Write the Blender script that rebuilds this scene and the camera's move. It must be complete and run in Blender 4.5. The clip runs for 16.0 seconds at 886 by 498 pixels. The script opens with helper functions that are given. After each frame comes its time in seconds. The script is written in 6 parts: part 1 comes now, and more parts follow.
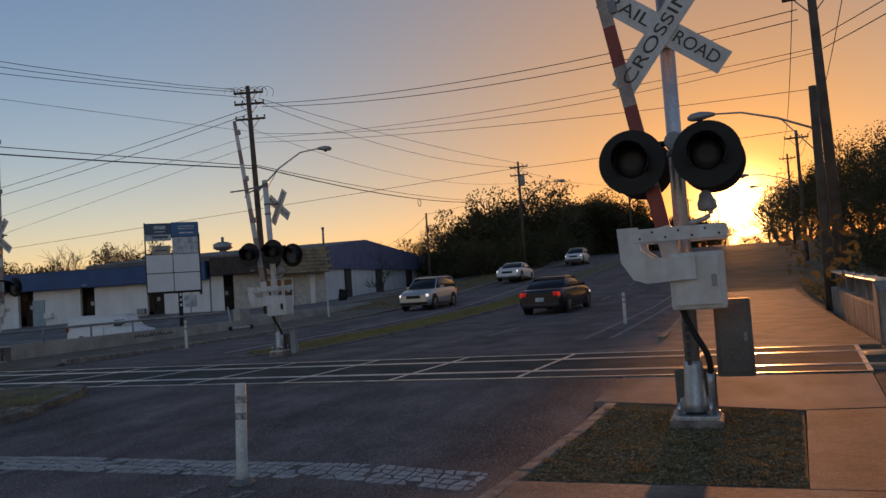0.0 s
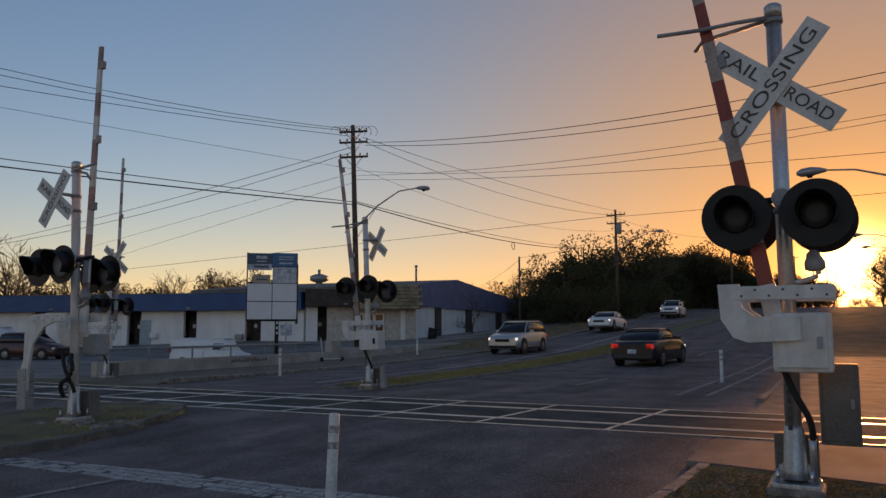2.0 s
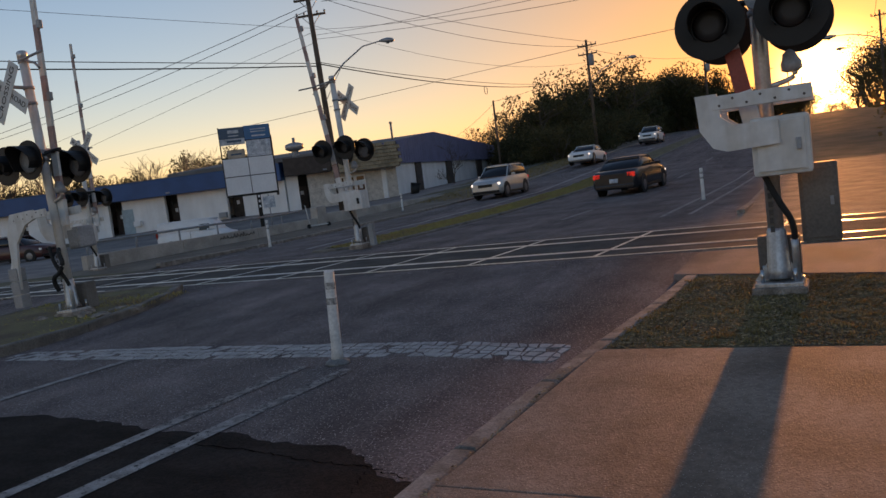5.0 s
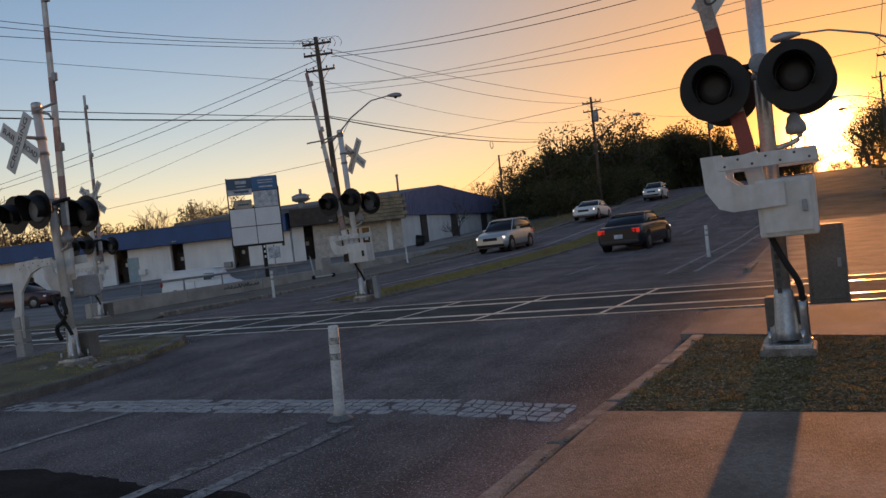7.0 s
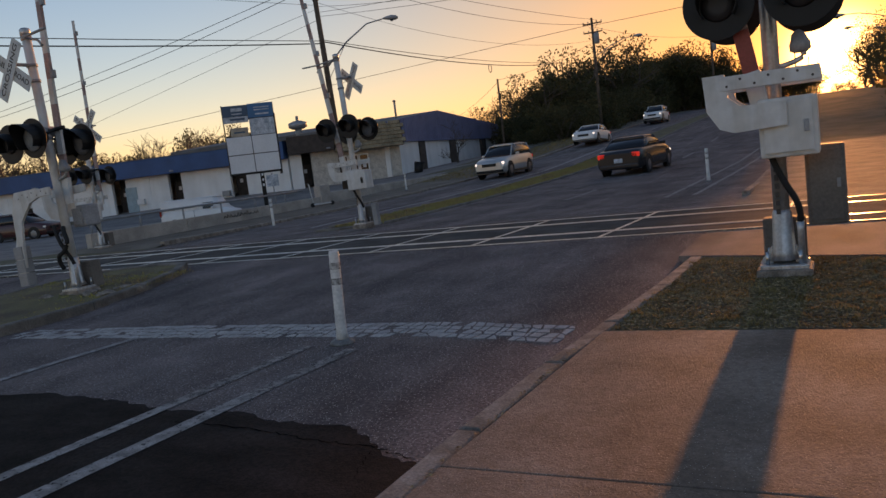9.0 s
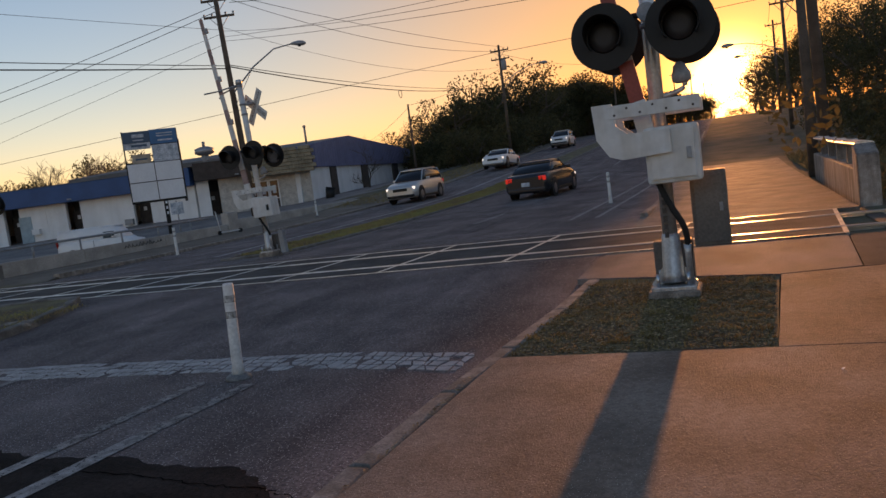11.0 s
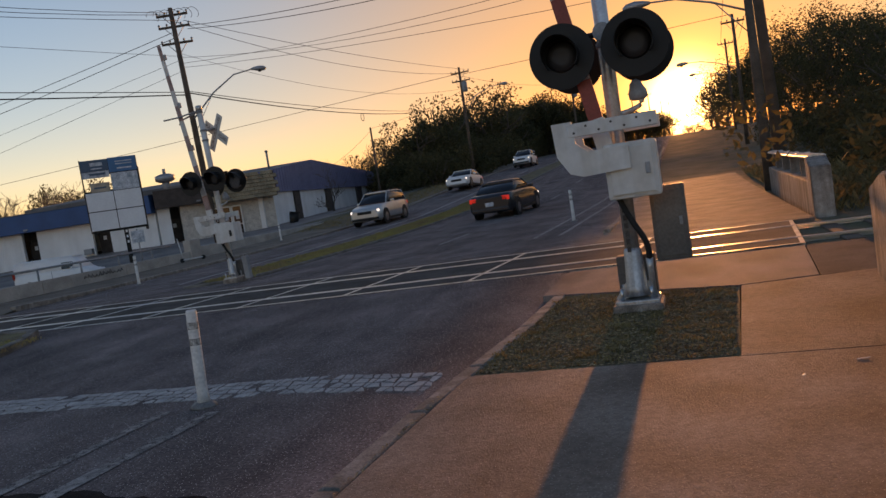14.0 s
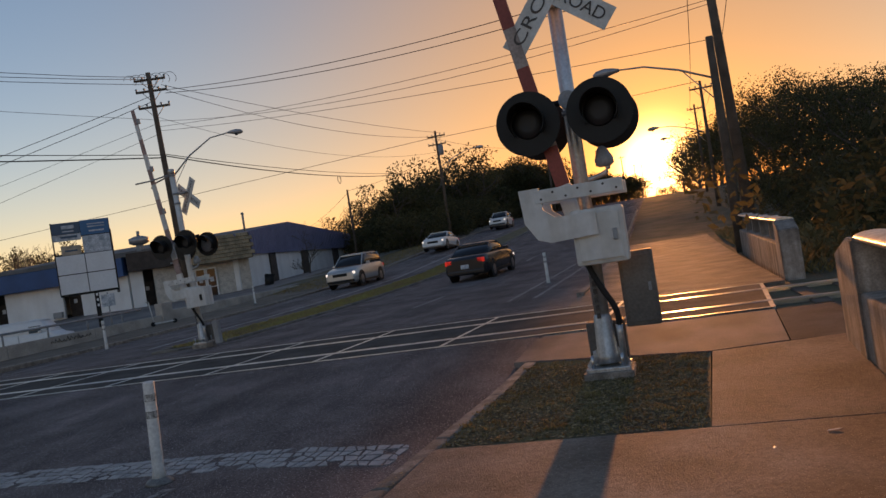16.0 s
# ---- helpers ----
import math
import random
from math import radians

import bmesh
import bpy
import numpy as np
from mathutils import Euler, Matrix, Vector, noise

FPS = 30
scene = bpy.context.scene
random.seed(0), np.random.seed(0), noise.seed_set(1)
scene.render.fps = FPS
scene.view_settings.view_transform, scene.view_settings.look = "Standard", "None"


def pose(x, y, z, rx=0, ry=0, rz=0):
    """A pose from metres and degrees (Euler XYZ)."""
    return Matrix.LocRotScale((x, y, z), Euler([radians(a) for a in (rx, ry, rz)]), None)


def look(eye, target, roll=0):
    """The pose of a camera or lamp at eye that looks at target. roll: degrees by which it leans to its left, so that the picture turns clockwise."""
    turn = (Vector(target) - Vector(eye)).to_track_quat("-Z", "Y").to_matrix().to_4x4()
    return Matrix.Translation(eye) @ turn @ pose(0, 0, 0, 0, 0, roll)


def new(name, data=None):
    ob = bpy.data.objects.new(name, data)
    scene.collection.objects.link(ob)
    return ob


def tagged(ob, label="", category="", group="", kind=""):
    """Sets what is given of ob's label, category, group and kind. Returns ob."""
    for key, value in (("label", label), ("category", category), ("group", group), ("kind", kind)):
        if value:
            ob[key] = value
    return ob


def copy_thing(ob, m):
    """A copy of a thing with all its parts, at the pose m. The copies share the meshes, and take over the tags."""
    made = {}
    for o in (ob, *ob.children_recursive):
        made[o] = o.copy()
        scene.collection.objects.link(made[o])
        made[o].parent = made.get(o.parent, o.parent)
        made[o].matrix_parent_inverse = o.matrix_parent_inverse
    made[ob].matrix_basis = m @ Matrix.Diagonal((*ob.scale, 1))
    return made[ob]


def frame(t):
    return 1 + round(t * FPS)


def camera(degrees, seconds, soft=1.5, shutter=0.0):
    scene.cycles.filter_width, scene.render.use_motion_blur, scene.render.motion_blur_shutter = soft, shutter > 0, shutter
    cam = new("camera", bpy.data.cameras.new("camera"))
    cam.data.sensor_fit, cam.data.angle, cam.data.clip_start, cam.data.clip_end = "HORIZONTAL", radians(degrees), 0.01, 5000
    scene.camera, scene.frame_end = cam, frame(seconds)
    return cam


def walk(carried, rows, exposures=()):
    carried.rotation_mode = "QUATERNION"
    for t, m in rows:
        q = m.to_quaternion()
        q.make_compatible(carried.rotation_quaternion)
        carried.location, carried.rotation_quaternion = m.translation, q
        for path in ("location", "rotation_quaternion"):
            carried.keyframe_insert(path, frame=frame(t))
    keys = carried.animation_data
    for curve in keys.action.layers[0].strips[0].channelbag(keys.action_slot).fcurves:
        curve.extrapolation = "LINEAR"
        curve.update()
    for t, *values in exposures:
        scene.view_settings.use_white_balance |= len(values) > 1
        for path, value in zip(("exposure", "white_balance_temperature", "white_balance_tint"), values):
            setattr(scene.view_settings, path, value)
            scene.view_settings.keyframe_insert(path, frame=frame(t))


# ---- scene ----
cam = camera(59.75, 16.0)
PATH = [
    (0, -0.059, 0.042, 1.551, 92.67, 3.87, 21.29),
    (0.5, 0.044, 0.010, 1.544, 94.55, 1.39, 22.44),
    (1, 0.010, 0.001, 1.565, 96.02, 0.92, 26.32),
    (1.5, -0.023, -0.059, 1.573, 96.71, 0.49, 27.54),
    (2, -0.053, -0.085, 1.555, 96.01, 0.23, 27.85),
    (2.5, -0.071, -0.093, 1.517, 91.67, 1.99, 28.42),
    (3, -0.089, -0.085, 1.496, 88.09, 4.39, 28.94),
    (3.5, -0.077, -0.060, 1.487, 85.68, 6.43, 27.94),
    (3.7, -0.063, -0.043, 1.478, 84.68, 6.84, 26.92),
    (5.8, -0.084, -0.068, 1.502, 86.15, 7.28, 26.18),
    (6, -0.086, -0.069, 1.515, 86.73, 7.20, 25.71),
    (6.5, -0.067, -0.066, 1.518, 87.90, 6.99, 25.09),
    (7, -0.086, -0.048, 1.521, 88.98, 6.34, 26.89),
    (7.5, -0.069, -0.047, 1.518, 88.31, 6.73, 28.15),
    (8, -0.081, -0.053, 1.501, 85.62, 6.94, 27.48),
    (8.2, -0.090, -0.061, 1.496, 84.71, 6.85, 27.28),
    (10.3, -0.035, -0.038, 1.512, 83.26, 8.42, 24.62),
    (10.5, -0.020, -0.011, 1.514, 83.29, 8.52, 23.58),
    (11, 0.038, 0.035, 1.517, 84.52, 7.46, 20.37),
    (11.5, 0.078, 0.061, 1.508, 86.02, 7.26, 19.15),
    (12, 0.057, 0.023, 1.505, 86.22, 8.06, 21.66),
    (12.5, 0.000, 0.000, 1.508, 85.50, 9.08, 22.60),
    (13, -0.035, -0.039, 1.507, 84.27, 9.37, 22.71),
    (13.5, -0.018, -0.020, 1.504, 83.36, 9.48, 21.20),
    (14, 0.046, 0.026, 1.503, 85.74, 8.76, 17.69),
    (14.5, 0.140, 0.095, 1.514, 88.82, 9.63, 10.55),
    (15, 0.162, 0.102, 1.523, 89.30, 10.57, 9.08),
    (15.5, 0.121, 0.137, 1.531, 89.83, 9.64, 14.04),
    (16, 0.112, 0.147, 1.534, 90.02, 8.88, 16.01),
]
walk(cam, [(t, pose(*p)) for t, *p in PATH], exposures=[(0.0, 0.28, 7700, 27), (2.0, 0.28, 7700, 27), (3.0, 0.62, 7900, 27), (13.5, 0.64, 7950, 27), (15.0, 0.5, 7950, 27), (16.0, 0.46, 7950, 27)])

# ---- world and sun ----
SUN_AZ, SUN_EL = radians(0.2), radians(3.6)
sun_dir = Vector((math.sin(SUN_AZ) * math.cos(SUN_EL), math.cos(SUN_AZ) * math.cos(SUN_EL), math.sin(SUN_EL)))
world = bpy.data.worlds.new("evening_sky")
scene.world = world
world.use_nodes = True
wn, wl = world.node_tree.nodes, world.node_tree.links
wn.clear()
w_out = wn.new("ShaderNodeOutputWorld")
w_bg = wn.new("ShaderNodeBackground")
w_sky = wn.new("ShaderNodeTexSky")
w_sky.sky_type = "NISHITA"
w_sky.sun_disc = False
w_sky.sun_elevation = SUN_EL
w_sky.sun_rotation = SUN_AZ
w_sky.air_density, w_sky.dust_density, w_sky.ozone_density = 1.1, 0.08, 3.0
w_co = wn.new("ShaderNodeTexCoord")
w_dot = wn.new("ShaderNodeVectorMath")
w_dot.operation = "DOT_PRODUCT"
w_dot.inputs[1].default_value = sun_dir
wl.new(w_co.outputs["Generated"], w_dot.inputs[0])


def halo(power, gain, colour):
    """A round aureole about the low sun: colour * gain * cos(angle)^power."""
    mx = wn.new("ShaderNodeMath")
    mx.operation = "MAXIMUM"
    mx.inputs[1].default_value = 0.0
    wl.new(w_dot.outputs["Value"], mx.inputs[0])
    pw = wn.new("ShaderNodeMath")
    pw.operation = "POWER"
    pw.inputs[1].default_value = power
    wl.new(mx.outputs[0], pw.inputs[0])
    sc = wn.new("ShaderNodeVectorMath")
    sc.operation = "SCALE"
    sc.inputs[0].default_value = [c * gain for c in colour]
    wl.new(pw.outputs[0], sc.inputs["Scale"])
    return sc.outputs[0]


def vadd(a, b):
    n = wn.new("ShaderNodeVectorMath")
    n.operation = "ADD"
    wl.new(a, n.inputs[0])
    wl.new(b, n.inputs[1])
    return n.outputs[0]


SKY = 0.262
w_scale = wn.new("ShaderNodeVectorMath")
w_scale.operation = "SCALE"
w_scale.inputs["Scale"].default_value = SKY
wl.new(w_sky.outputs[0], w_scale.inputs[0])
# towards the sun the haze takes out the blue
w_max = wn.new("ShaderNodeMath")
w_max.operation = "MAXIMUM"
w_max.inputs[1].default_value = 0.0
wl.new(w_dot.outputs["Value"], w_max.inputs[0])
w_near = wn.new("ShaderNodeMath")
w_near.operation = "POWER"
w_near.inputs[1].default_value = 5.0
wl.new(w_max.outputs[0], w_near.inputs[0])
w_tint = wn.new("ShaderNodeMix")
w_tint.data_type = "RGBA"
w_tint.inputs[6].default_value = (0.94, 0.925, 0.94, 1)
w_tint.inputs[7].default_value = (0.66, 0.34, 0.12, 1)
wl.new(w_near.outputs[0], w_tint.inputs[0])
w_mul = wn.new("ShaderNodeVectorMath")
w_mul.operation = "MULTIPLY"
wl.new(w_scale.outputs[0], w_mul.inputs[0])
wl.new(w_tint.outputs[2], w_mul.inputs[1])
w_sum = vadd(w_mul.outputs[0], halo(1600, 8.0, (1.0, 0.66, 0.26)))
w_sum = vadd(w_sum, halo(260, 0.55, (1.0, 0.45, 0.06)))
w_sum = vadd(w_sum, halo(12, 0.31, (1.0, 0.36, 0.085)))
# the peach band of haze that rings the horizon at dusk
w_sep = wn.new("ShaderNodeSeparateXYZ")
wl.new(w_co.outputs["Generated"], w_sep.inputs[0])
w_abs = wn.new("ShaderNodeMath")
w_abs.operation = "ABSOLUTE"
wl.new(w_sep.outputs["Z"], w_abs.inputs[0])
w_inv = wn.new("ShaderNodeMath")
w_inv.operation = "SUBTRACT"
w_inv.inputs[0].default_value = 1.0
wl.new(w_abs.outputs[0], w_inv.inputs[1])
w_pow = wn.new("ShaderNodeMath")
w_pow.operation = "POWER"
w_pow.inputs[1].default_value = 9.0
wl.new(w_inv.outputs[0], w_pow.inputs[0])
w_band = wn.new("ShaderNodeVectorMath")
w_band.operation = "SCALE"
w_band.inputs[0].default_value = (0.255, 0.090, 0.066)
wl.new(w_pow.outputs[0], w_band.inputs["Scale"])
w_sum = vadd(w_sum, w_band.outputs[0])
wl.new(w_sum, w_bg.inputs["Color"])
w_bg.inputs["Strength"].default_value = 1.0
wl.new(w_bg.outputs[0], w_out.inputs[0])

sun_data = bpy.data.lights.new("sun", "SUN")
sun_data.energy, sun_data.angle, sun_data.color = 2.9, radians(0.8), (1.0, 0.44, 0.13)
sun = new("sun", sun_data)
sun.matrix_world = look((0, 0, 60), Vector((0, 0, 60)) - sun_dir)

# ---- materials ----


def mat(name, rgb, rough=0.7, metal=0.0, amount=0.25, scale=3.0, fine=60.0, bump=0.15, second=None, spec=0.4, detail=6.0):
    """A node material: two scales of noise vary the colour, the finer also the relief; second: colour of the large patches."""
    m = bpy.data.materials.new(name)
    m.use_nodes = True
    n, l = m.node_tree.nodes, m.node_tree.links
    b = n["Principled BSDF"]
    co = n.new("ShaderNodeTexCoord")
    big = n.new("ShaderNodeTexNoise")
    big.inputs["Scale"].default_value, big.inputs["Detail"].default_value = scale, detail
    small = n.new("ShaderNodeTexNoise")
    small.inputs["Scale"].default_value, small.inputs["Detail"].default_value = fine, 4.0
    for t in (big, small):
        l.new(co.outputs["Object"], t.inputs["Vector"])
    ramp = n.new("ShaderNodeValToRGB")
    s = second or tuple(c * (1 - amount) for c in rgb)
    ramp.color_ramp.elements[0].position, ramp.color_ramp.elements[1].position = 0.35, 0.65
    ramp.color_ramp.elements[0].color = (*s, 1)
    ramp.color_ramp.elements[1].color = (*[min(1, c * (1 + amount * 0.4)) for c in rgb], 1)
    l.new(big.outputs["Fac"], ramp.inputs[0])
    mix = n.new("ShaderNodeMix")
    mix.data_type, mix.blend_type = "RGBA", "MULTIPLY"
    mix.inputs[0].default_value = min(1.0, amount * 2)
    l.new(ramp.outputs[0], mix.inputs[6])
    r2 = n.new("ShaderNodeMapRange")
    r2.inputs["From Min"].default_value, r2.inputs["From Max"].default_value = 0.3, 0.7
    r2.inputs["To Min"].default_value, r2.inputs["To Max"].default_value = 0.55, 1.25
    l.new(small.outputs["Fac"], r2.inputs["Value"])
    l.new(r2.outputs[0], mix.inputs[7])
    l.new(mix.outputs[2], b.inputs["Base Color"])
    b.inputs["Roughness"].default_value, b.inputs["Metallic"].default_value = rough, metal
    b.inputs["Specular IOR Level"].default_value = spec
    if bump:
        bp = n.new("ShaderNodeBump")
        bp.inputs["Strength"].default_value, bp.inputs["Distance"].default_value = bump, 0.02
        l.new(small.outputs["Fac"], bp.inputs["Height"])
        l.new(bp.outputs[0], b.inputs["Normal"])
    return m



def translucent(m, share):
    """Lets some of the light through a thin leaf or blade."""
    n, l = m.node_tree.nodes, m.node_tree.links
    b, out = n["Principled BSDF"], n["Material Output"]
    tr = n.new("ShaderNodeBsdfTranslucent")
    l.new(b.inputs["Base Color"].links[0].from_socket, tr.inputs["Color"])
    mx = n.new("ShaderNodeMixShader")
    mx.inputs[0].default_value = share
    l.new(b.outputs[0], mx.inputs[1])
    l.new(tr.outputs[0], mx.inputs[2])
    l.new(mx.outputs[0], out.inputs["Surface"])
    return m


def streaks(m, stretch, scale, dark, strength):
    """Adds long stains to a material: noise stretched along one axis darkens the colour."""
    n, l = m.node_tree.nodes, m.node_tree.links
    b = n["Principled BSDF"]
    co = n.new("ShaderNodeTexCoord")
    mp = n.new("ShaderNodeMapping")
    mp.inputs["Scale"].default_value = stretch
    nz = n.new("ShaderNodeTexNoise")
    nz.inputs["Scale"].default_value, nz.inputs["Detail"].default_value = scale, 5.0
    l.new(co.outputs["Object"], mp.inputs["Vector"])
    l.new(mp.outputs[0], nz.inputs["Vector"])
    rp = n.new("ShaderNodeValToRGB")
    rp.color_ramp.elements[0].position, rp.color_ramp.elements[1].position = 0.38, 0.60
    rp.color_ramp.elements[0].color, rp.color_ramp.elements[1].color = (*dark, 1), (1, 1, 1, 1)
    l.new(nz.outputs["Fac"], rp.inputs[0])
    mx = n.new("ShaderNodeMix")
    mx.data_type, mx.blend_type = "RGBA", "MULTIPLY"
    mx.inputs[0].default_value = strength
    l.new(b.inputs["Base Color"].links[0].from_socket, mx.inputs[6])
    l.new(rp.outputs[0], mx.inputs[7])
    l.new(mx.outputs[2], b.inputs["Base Color"])
    return m


def speckle(m, scale, colour, level):
    """Scattered pale grit in a surface."""
    n, l = m.node_tree.nodes, m.node_tree.links
    b = n["Principled BSDF"]
    co = n.new("ShaderNodeTexCoord")
    vo = n.new("ShaderNodeTexVoronoi")
    vo.inputs["Scale"].default_value = scale
    l.new(co.outputs["Object"], vo.inputs["Vector"])
    lt = n.new("ShaderNodeMath")
    lt.operation = "LESS_THAN"
    lt.inputs[1].default_value = level
    l.new(vo.outputs["Distance"], lt.inputs[0])
    mx = n.new("ShaderNodeMix")
    mx.data_type = "RGBA"
    mx.inputs[7].default_value = (*colour, 1)
    l.new(lt.outputs[0], mx.inputs[0])
    l.new(b.inputs["Base Color"].links[0].from_socket, mx.inputs[6])
    l.new(mx.outputs[2], b.inputs["Base Color"])
    return m


def worn(m, scale, level):
    """Wears a coat of paint through in patches, so that what lies under it shows."""
    n, l = m.node_tree.nodes, m.node_tree.links
    co = n.new("ShaderNodeTexCoord")
    nz = n.new("ShaderNodeTexNoise")
    nz.inputs["Scale"].default_value, nz.inputs["Detail"].default_value, nz.inputs["Roughness"].default_value = scale, 8.0, 0.75
    l.new(co.outputs["Object"], nz.inputs["Vector"])
    rg = n.new("ShaderNodeMapRange")
    rg.inputs["From Min"].default_value, rg.inputs["From Max"].default_value = level - 0.05, level + 0.05
    l.new(nz.outputs["Fac"], rg.inputs["Value"])
    tr = n.new("ShaderNodeBsdfTransparent")
    mx = n.new("ShaderNodeMixShader")
    l.new(rg.outputs[0], mx.inputs[0])
    l.new(tr.outputs[0], mx.inputs[1])
    l.new(n["Principled BSDF"].outputs[0], mx.inputs[2])
    l.new(mx.outputs[0], n["Material Output"].inputs["Surface"])


M_asphalt = mat("asphalt", (0.285, 0.225, 0.21), 0.85, amount=0.4, scale=0.7, fine=55, bump=0.8, spec=0.3)
M_seal = mat("fresh_asphalt", (0.042, 0.034, 0.031), 0.95, amount=0.4, scale=2, fine=90, bump=0.6, spec=0.12)
M_crack = mat("crack_strip", (0.010, 0.008, 0.007), 1.0, amount=0.3, bump=0, spec=0.0)
M_lot = mat("worn_asphalt", (0.25, 0.21, 0.19), 0.9, amount=0.3, scale=0.5, fine=40, bump=0.3)
M_concrete = mat("sidewalk_concrete", (0.34, 0.255, 0.20), 0.85, amount=0.3, scale=1.2, fine=90, bump=0.55, spec=0.3)
M_apron = mat("apron_asphalt", (0.27, 0.21, 0.18), 0.85, amount=0.35, scale=0.9, fine=60, bump=0.6, spec=0.3)
M_oldkerb = mat("weathered_kerb", (0.23, 0.20, 0.17), 0.9, amount=0.4, scale=3, fine=50, bump=0.5)
M_kerb = mat("kerb_concrete", (0.36, 0.30, 0.25), 0.85, amount=0.35, scale=4, fine=60, bump=0.35)
M_wallcon = mat("parapet_concrete", (0.46, 0.385, 0.33), 0.85, amount=0.3, scale=2.2, fine=60, bump=0.3, second=(0.33, 0.275, 0.235))
M_barrier = mat("barrier_concrete", (0.47, 0.42, 0.37), 0.85, amount=0.25, scale=1.2, fine=40, bump=0.2)
M_panel = mat("crossing_panel", (0.11, 0.10, 0.09), 0.95, amount=0.3, scale=2, fine=60, bump=0.5, spec=0.1)
M_rail = mat("rail_steel", (0.62, 0.60, 0.58), 0.28, 1.0, amount=0.12, scale=3, fine=80, bump=0.03)
M_handrail = mat("galvanised_rail", (0.66, 0.62, 0.58), 0.42, 0.85, amount=0.25, scale=5, fine=40, bump=0.08)
M_relay = mat("relay_case", (0.17, 0.15, 0.13), 0.7, amount=0.25, scale=3, fine=40, bump=0.05)
M_angle = mat("worn_edge_steel", (0.72, 0.70, 0.67), 0.40, 1.0, amount=0.3, scale=4, fine=60, bump=0.1)
M_paint = mat("road_paint", (0.47, 0.44, 0.42), 0.75, amount=0.3, scale=5, fine=90, bump=0.2)
M_wornpaint = mat("worn_lane_paint", (0.37, 0.335, 0.31), 0.8, amount=0.5, scale=8, fine=120, bump=0.2)
M_faintpaint = mat("faint_lane_paint", (0.31, 0.27, 0.245), 0.8, amount=0.5, scale=8, fine=120, bump=0.2)
M_blade2 = mat("median_blade", (0.34, 0.31, 0.10), 0.8, amount=0.4, scale=1.5, fine=10, bump=0, second=(0.36, 0.25, 0.12))
M_ground = mat("dry_ground", (0.16, 0.12, 0.075), 0.95, amount=0.4, scale=0.6, fine=25, bump=0.5, second=(0.09, 0.085, 0.04))
M_dirt = mat("bare_dirt", (0.20, 0.155, 0.115), 0.95, amount=0.3, scale=0.7, fine=30, bump=0.5)
M_turf = mat("median_turf", (0.19, 0.155, 0.075), 0.95, amount=0.4, scale=1.5, fine=60, bump=0.8, second=(0.13, 0.095, 0.06))
M_blade = mat("grass_blade", (0.30, 0.215, 0.09), 0.85, amount=0.4, scale=2.0, fine=9, bump=0, second=(0.21, 0.155, 0.06))
M_ballast = mat("ballast", (0.17, 0.15, 0.135), 0.95, amount=0.4, scale=8, fine=40, bump=0.9)
M_alu = mat("mast_aluminium", (0.60, 0.60, 0.60), 0.45, 0.75, amount=0.2, scale=3, fine=40, bump=0.06)
M_white = mat("white_enamel", (0.66, 0.66, 0.64), 0.5, amount=0.1, scale=2.5, fine=14, bump=0.05)
M_sign = mat("crossbuck_white", (0.66, 0.66, 0.64), 0.5, amount=0.12, scale=4, fine=40, bump=0.03)
M_black = mat("black_enamel", (0.012, 0.012, 0.012), 0.5, amount=0.2, scale=4, fine=40, bump=0.03, spec=0.3)
M_ink = mat("sign_ink", (0.075, 0.062, 0.055), 0.6, amount=0.1, bump=0)
M_armback = mat("faded_arm", (0.40, 0.27, 0.25), 0.6, amount=0.3, scale=4, fine=40, bump=0.03)
# toned-down tan for the white lengths of the near arm
M_armpale = mat("pale_tan_arm", (0.44, 0.35, 0.31), 0.6, amount=0.3, scale=4, fine=40, bump=0.03)
M_red = mat("arm_red", (0.30, 0.06, 0.045), 0.5, amount=0.2, scale=4, fine=40, bump=0.03)
M_lens = mat("signal_lens", (0.012, 0.009, 0.009), 0.55, amount=0.1, scale=30, fine=120, bump=0.2, spec=0.6)
# even grey for the lenses that look pale
M_lensgrey = mat("grey_lens", (0.20, 0.20, 0.20), 0.35, amount=0.15, scale=30, fine=120, bump=0.2)
M_grey = mat("grey_housing", (0.30, 0.31, 0.32), 0.55, 0.2, amount=0.2, scale=3, fine=40, bump=0.05)
M_rubber = mat("black_rubber", (0.018, 0.018, 0.018), 0.75, amount=0.2, bump=0.05)
M_pole = mat("pole_wood", (0.13, 0.095, 0.07), 0.9, amount=0.35, scale=2, fine=50, bump=0.4)
M_wire = mat("cable_black", (0.025, 0.025, 0.027), 0.6, amount=0.1, bump=0)
M_lamp = mat("lamp_grey", (0.36, 0.36, 0.37), 0.5, 0.6, amount=0.15, bump=0.02)
M_bark = mat("bark", (0.12, 0.095, 0.075), 0.95, amount=0.3, scale=3, fine=20, bump=0.4)
M_leaf = mat("dark_leaf", (0.10, 0.095, 0.042), 0.75, amount=0.45, scale=0.5, fine=6, bump=0, spec=0.3)
M_leaf2 = mat("olive_leaf", (0.12, 0.10, 0.042), 0.75, amount=0.4, scale=0.5, fine=6, bump=0, spec=0.3)
M_post = mat("post_plastic", (0.70, 0.69, 0.66), 0.55, amount=0.2, scale=6, fine=40, bump=0.05)
M_band = mat("grubby_band", (0.20, 0.19, 0.18), 0.5, amount=0.4, scale=25, fine=90, bump=0.05)
M_smudge = mat("smudged_band", (0.46, 0.45, 0.43), 0.5, amount=0.6, scale=22, fine=90, bump=0.05, second=(0.10, 0.095, 0.09))
M_grit = mat("pale_grit", (0.6, 0.55, 0.48), 0.2, amount=0.2, bump=0, spec=0.8)
M_bwhite = mat("painted_block", (0.80, 0.80, 0.79), 0.75, amount=0.08, scale=0.8, fine=20, bump=0.1)
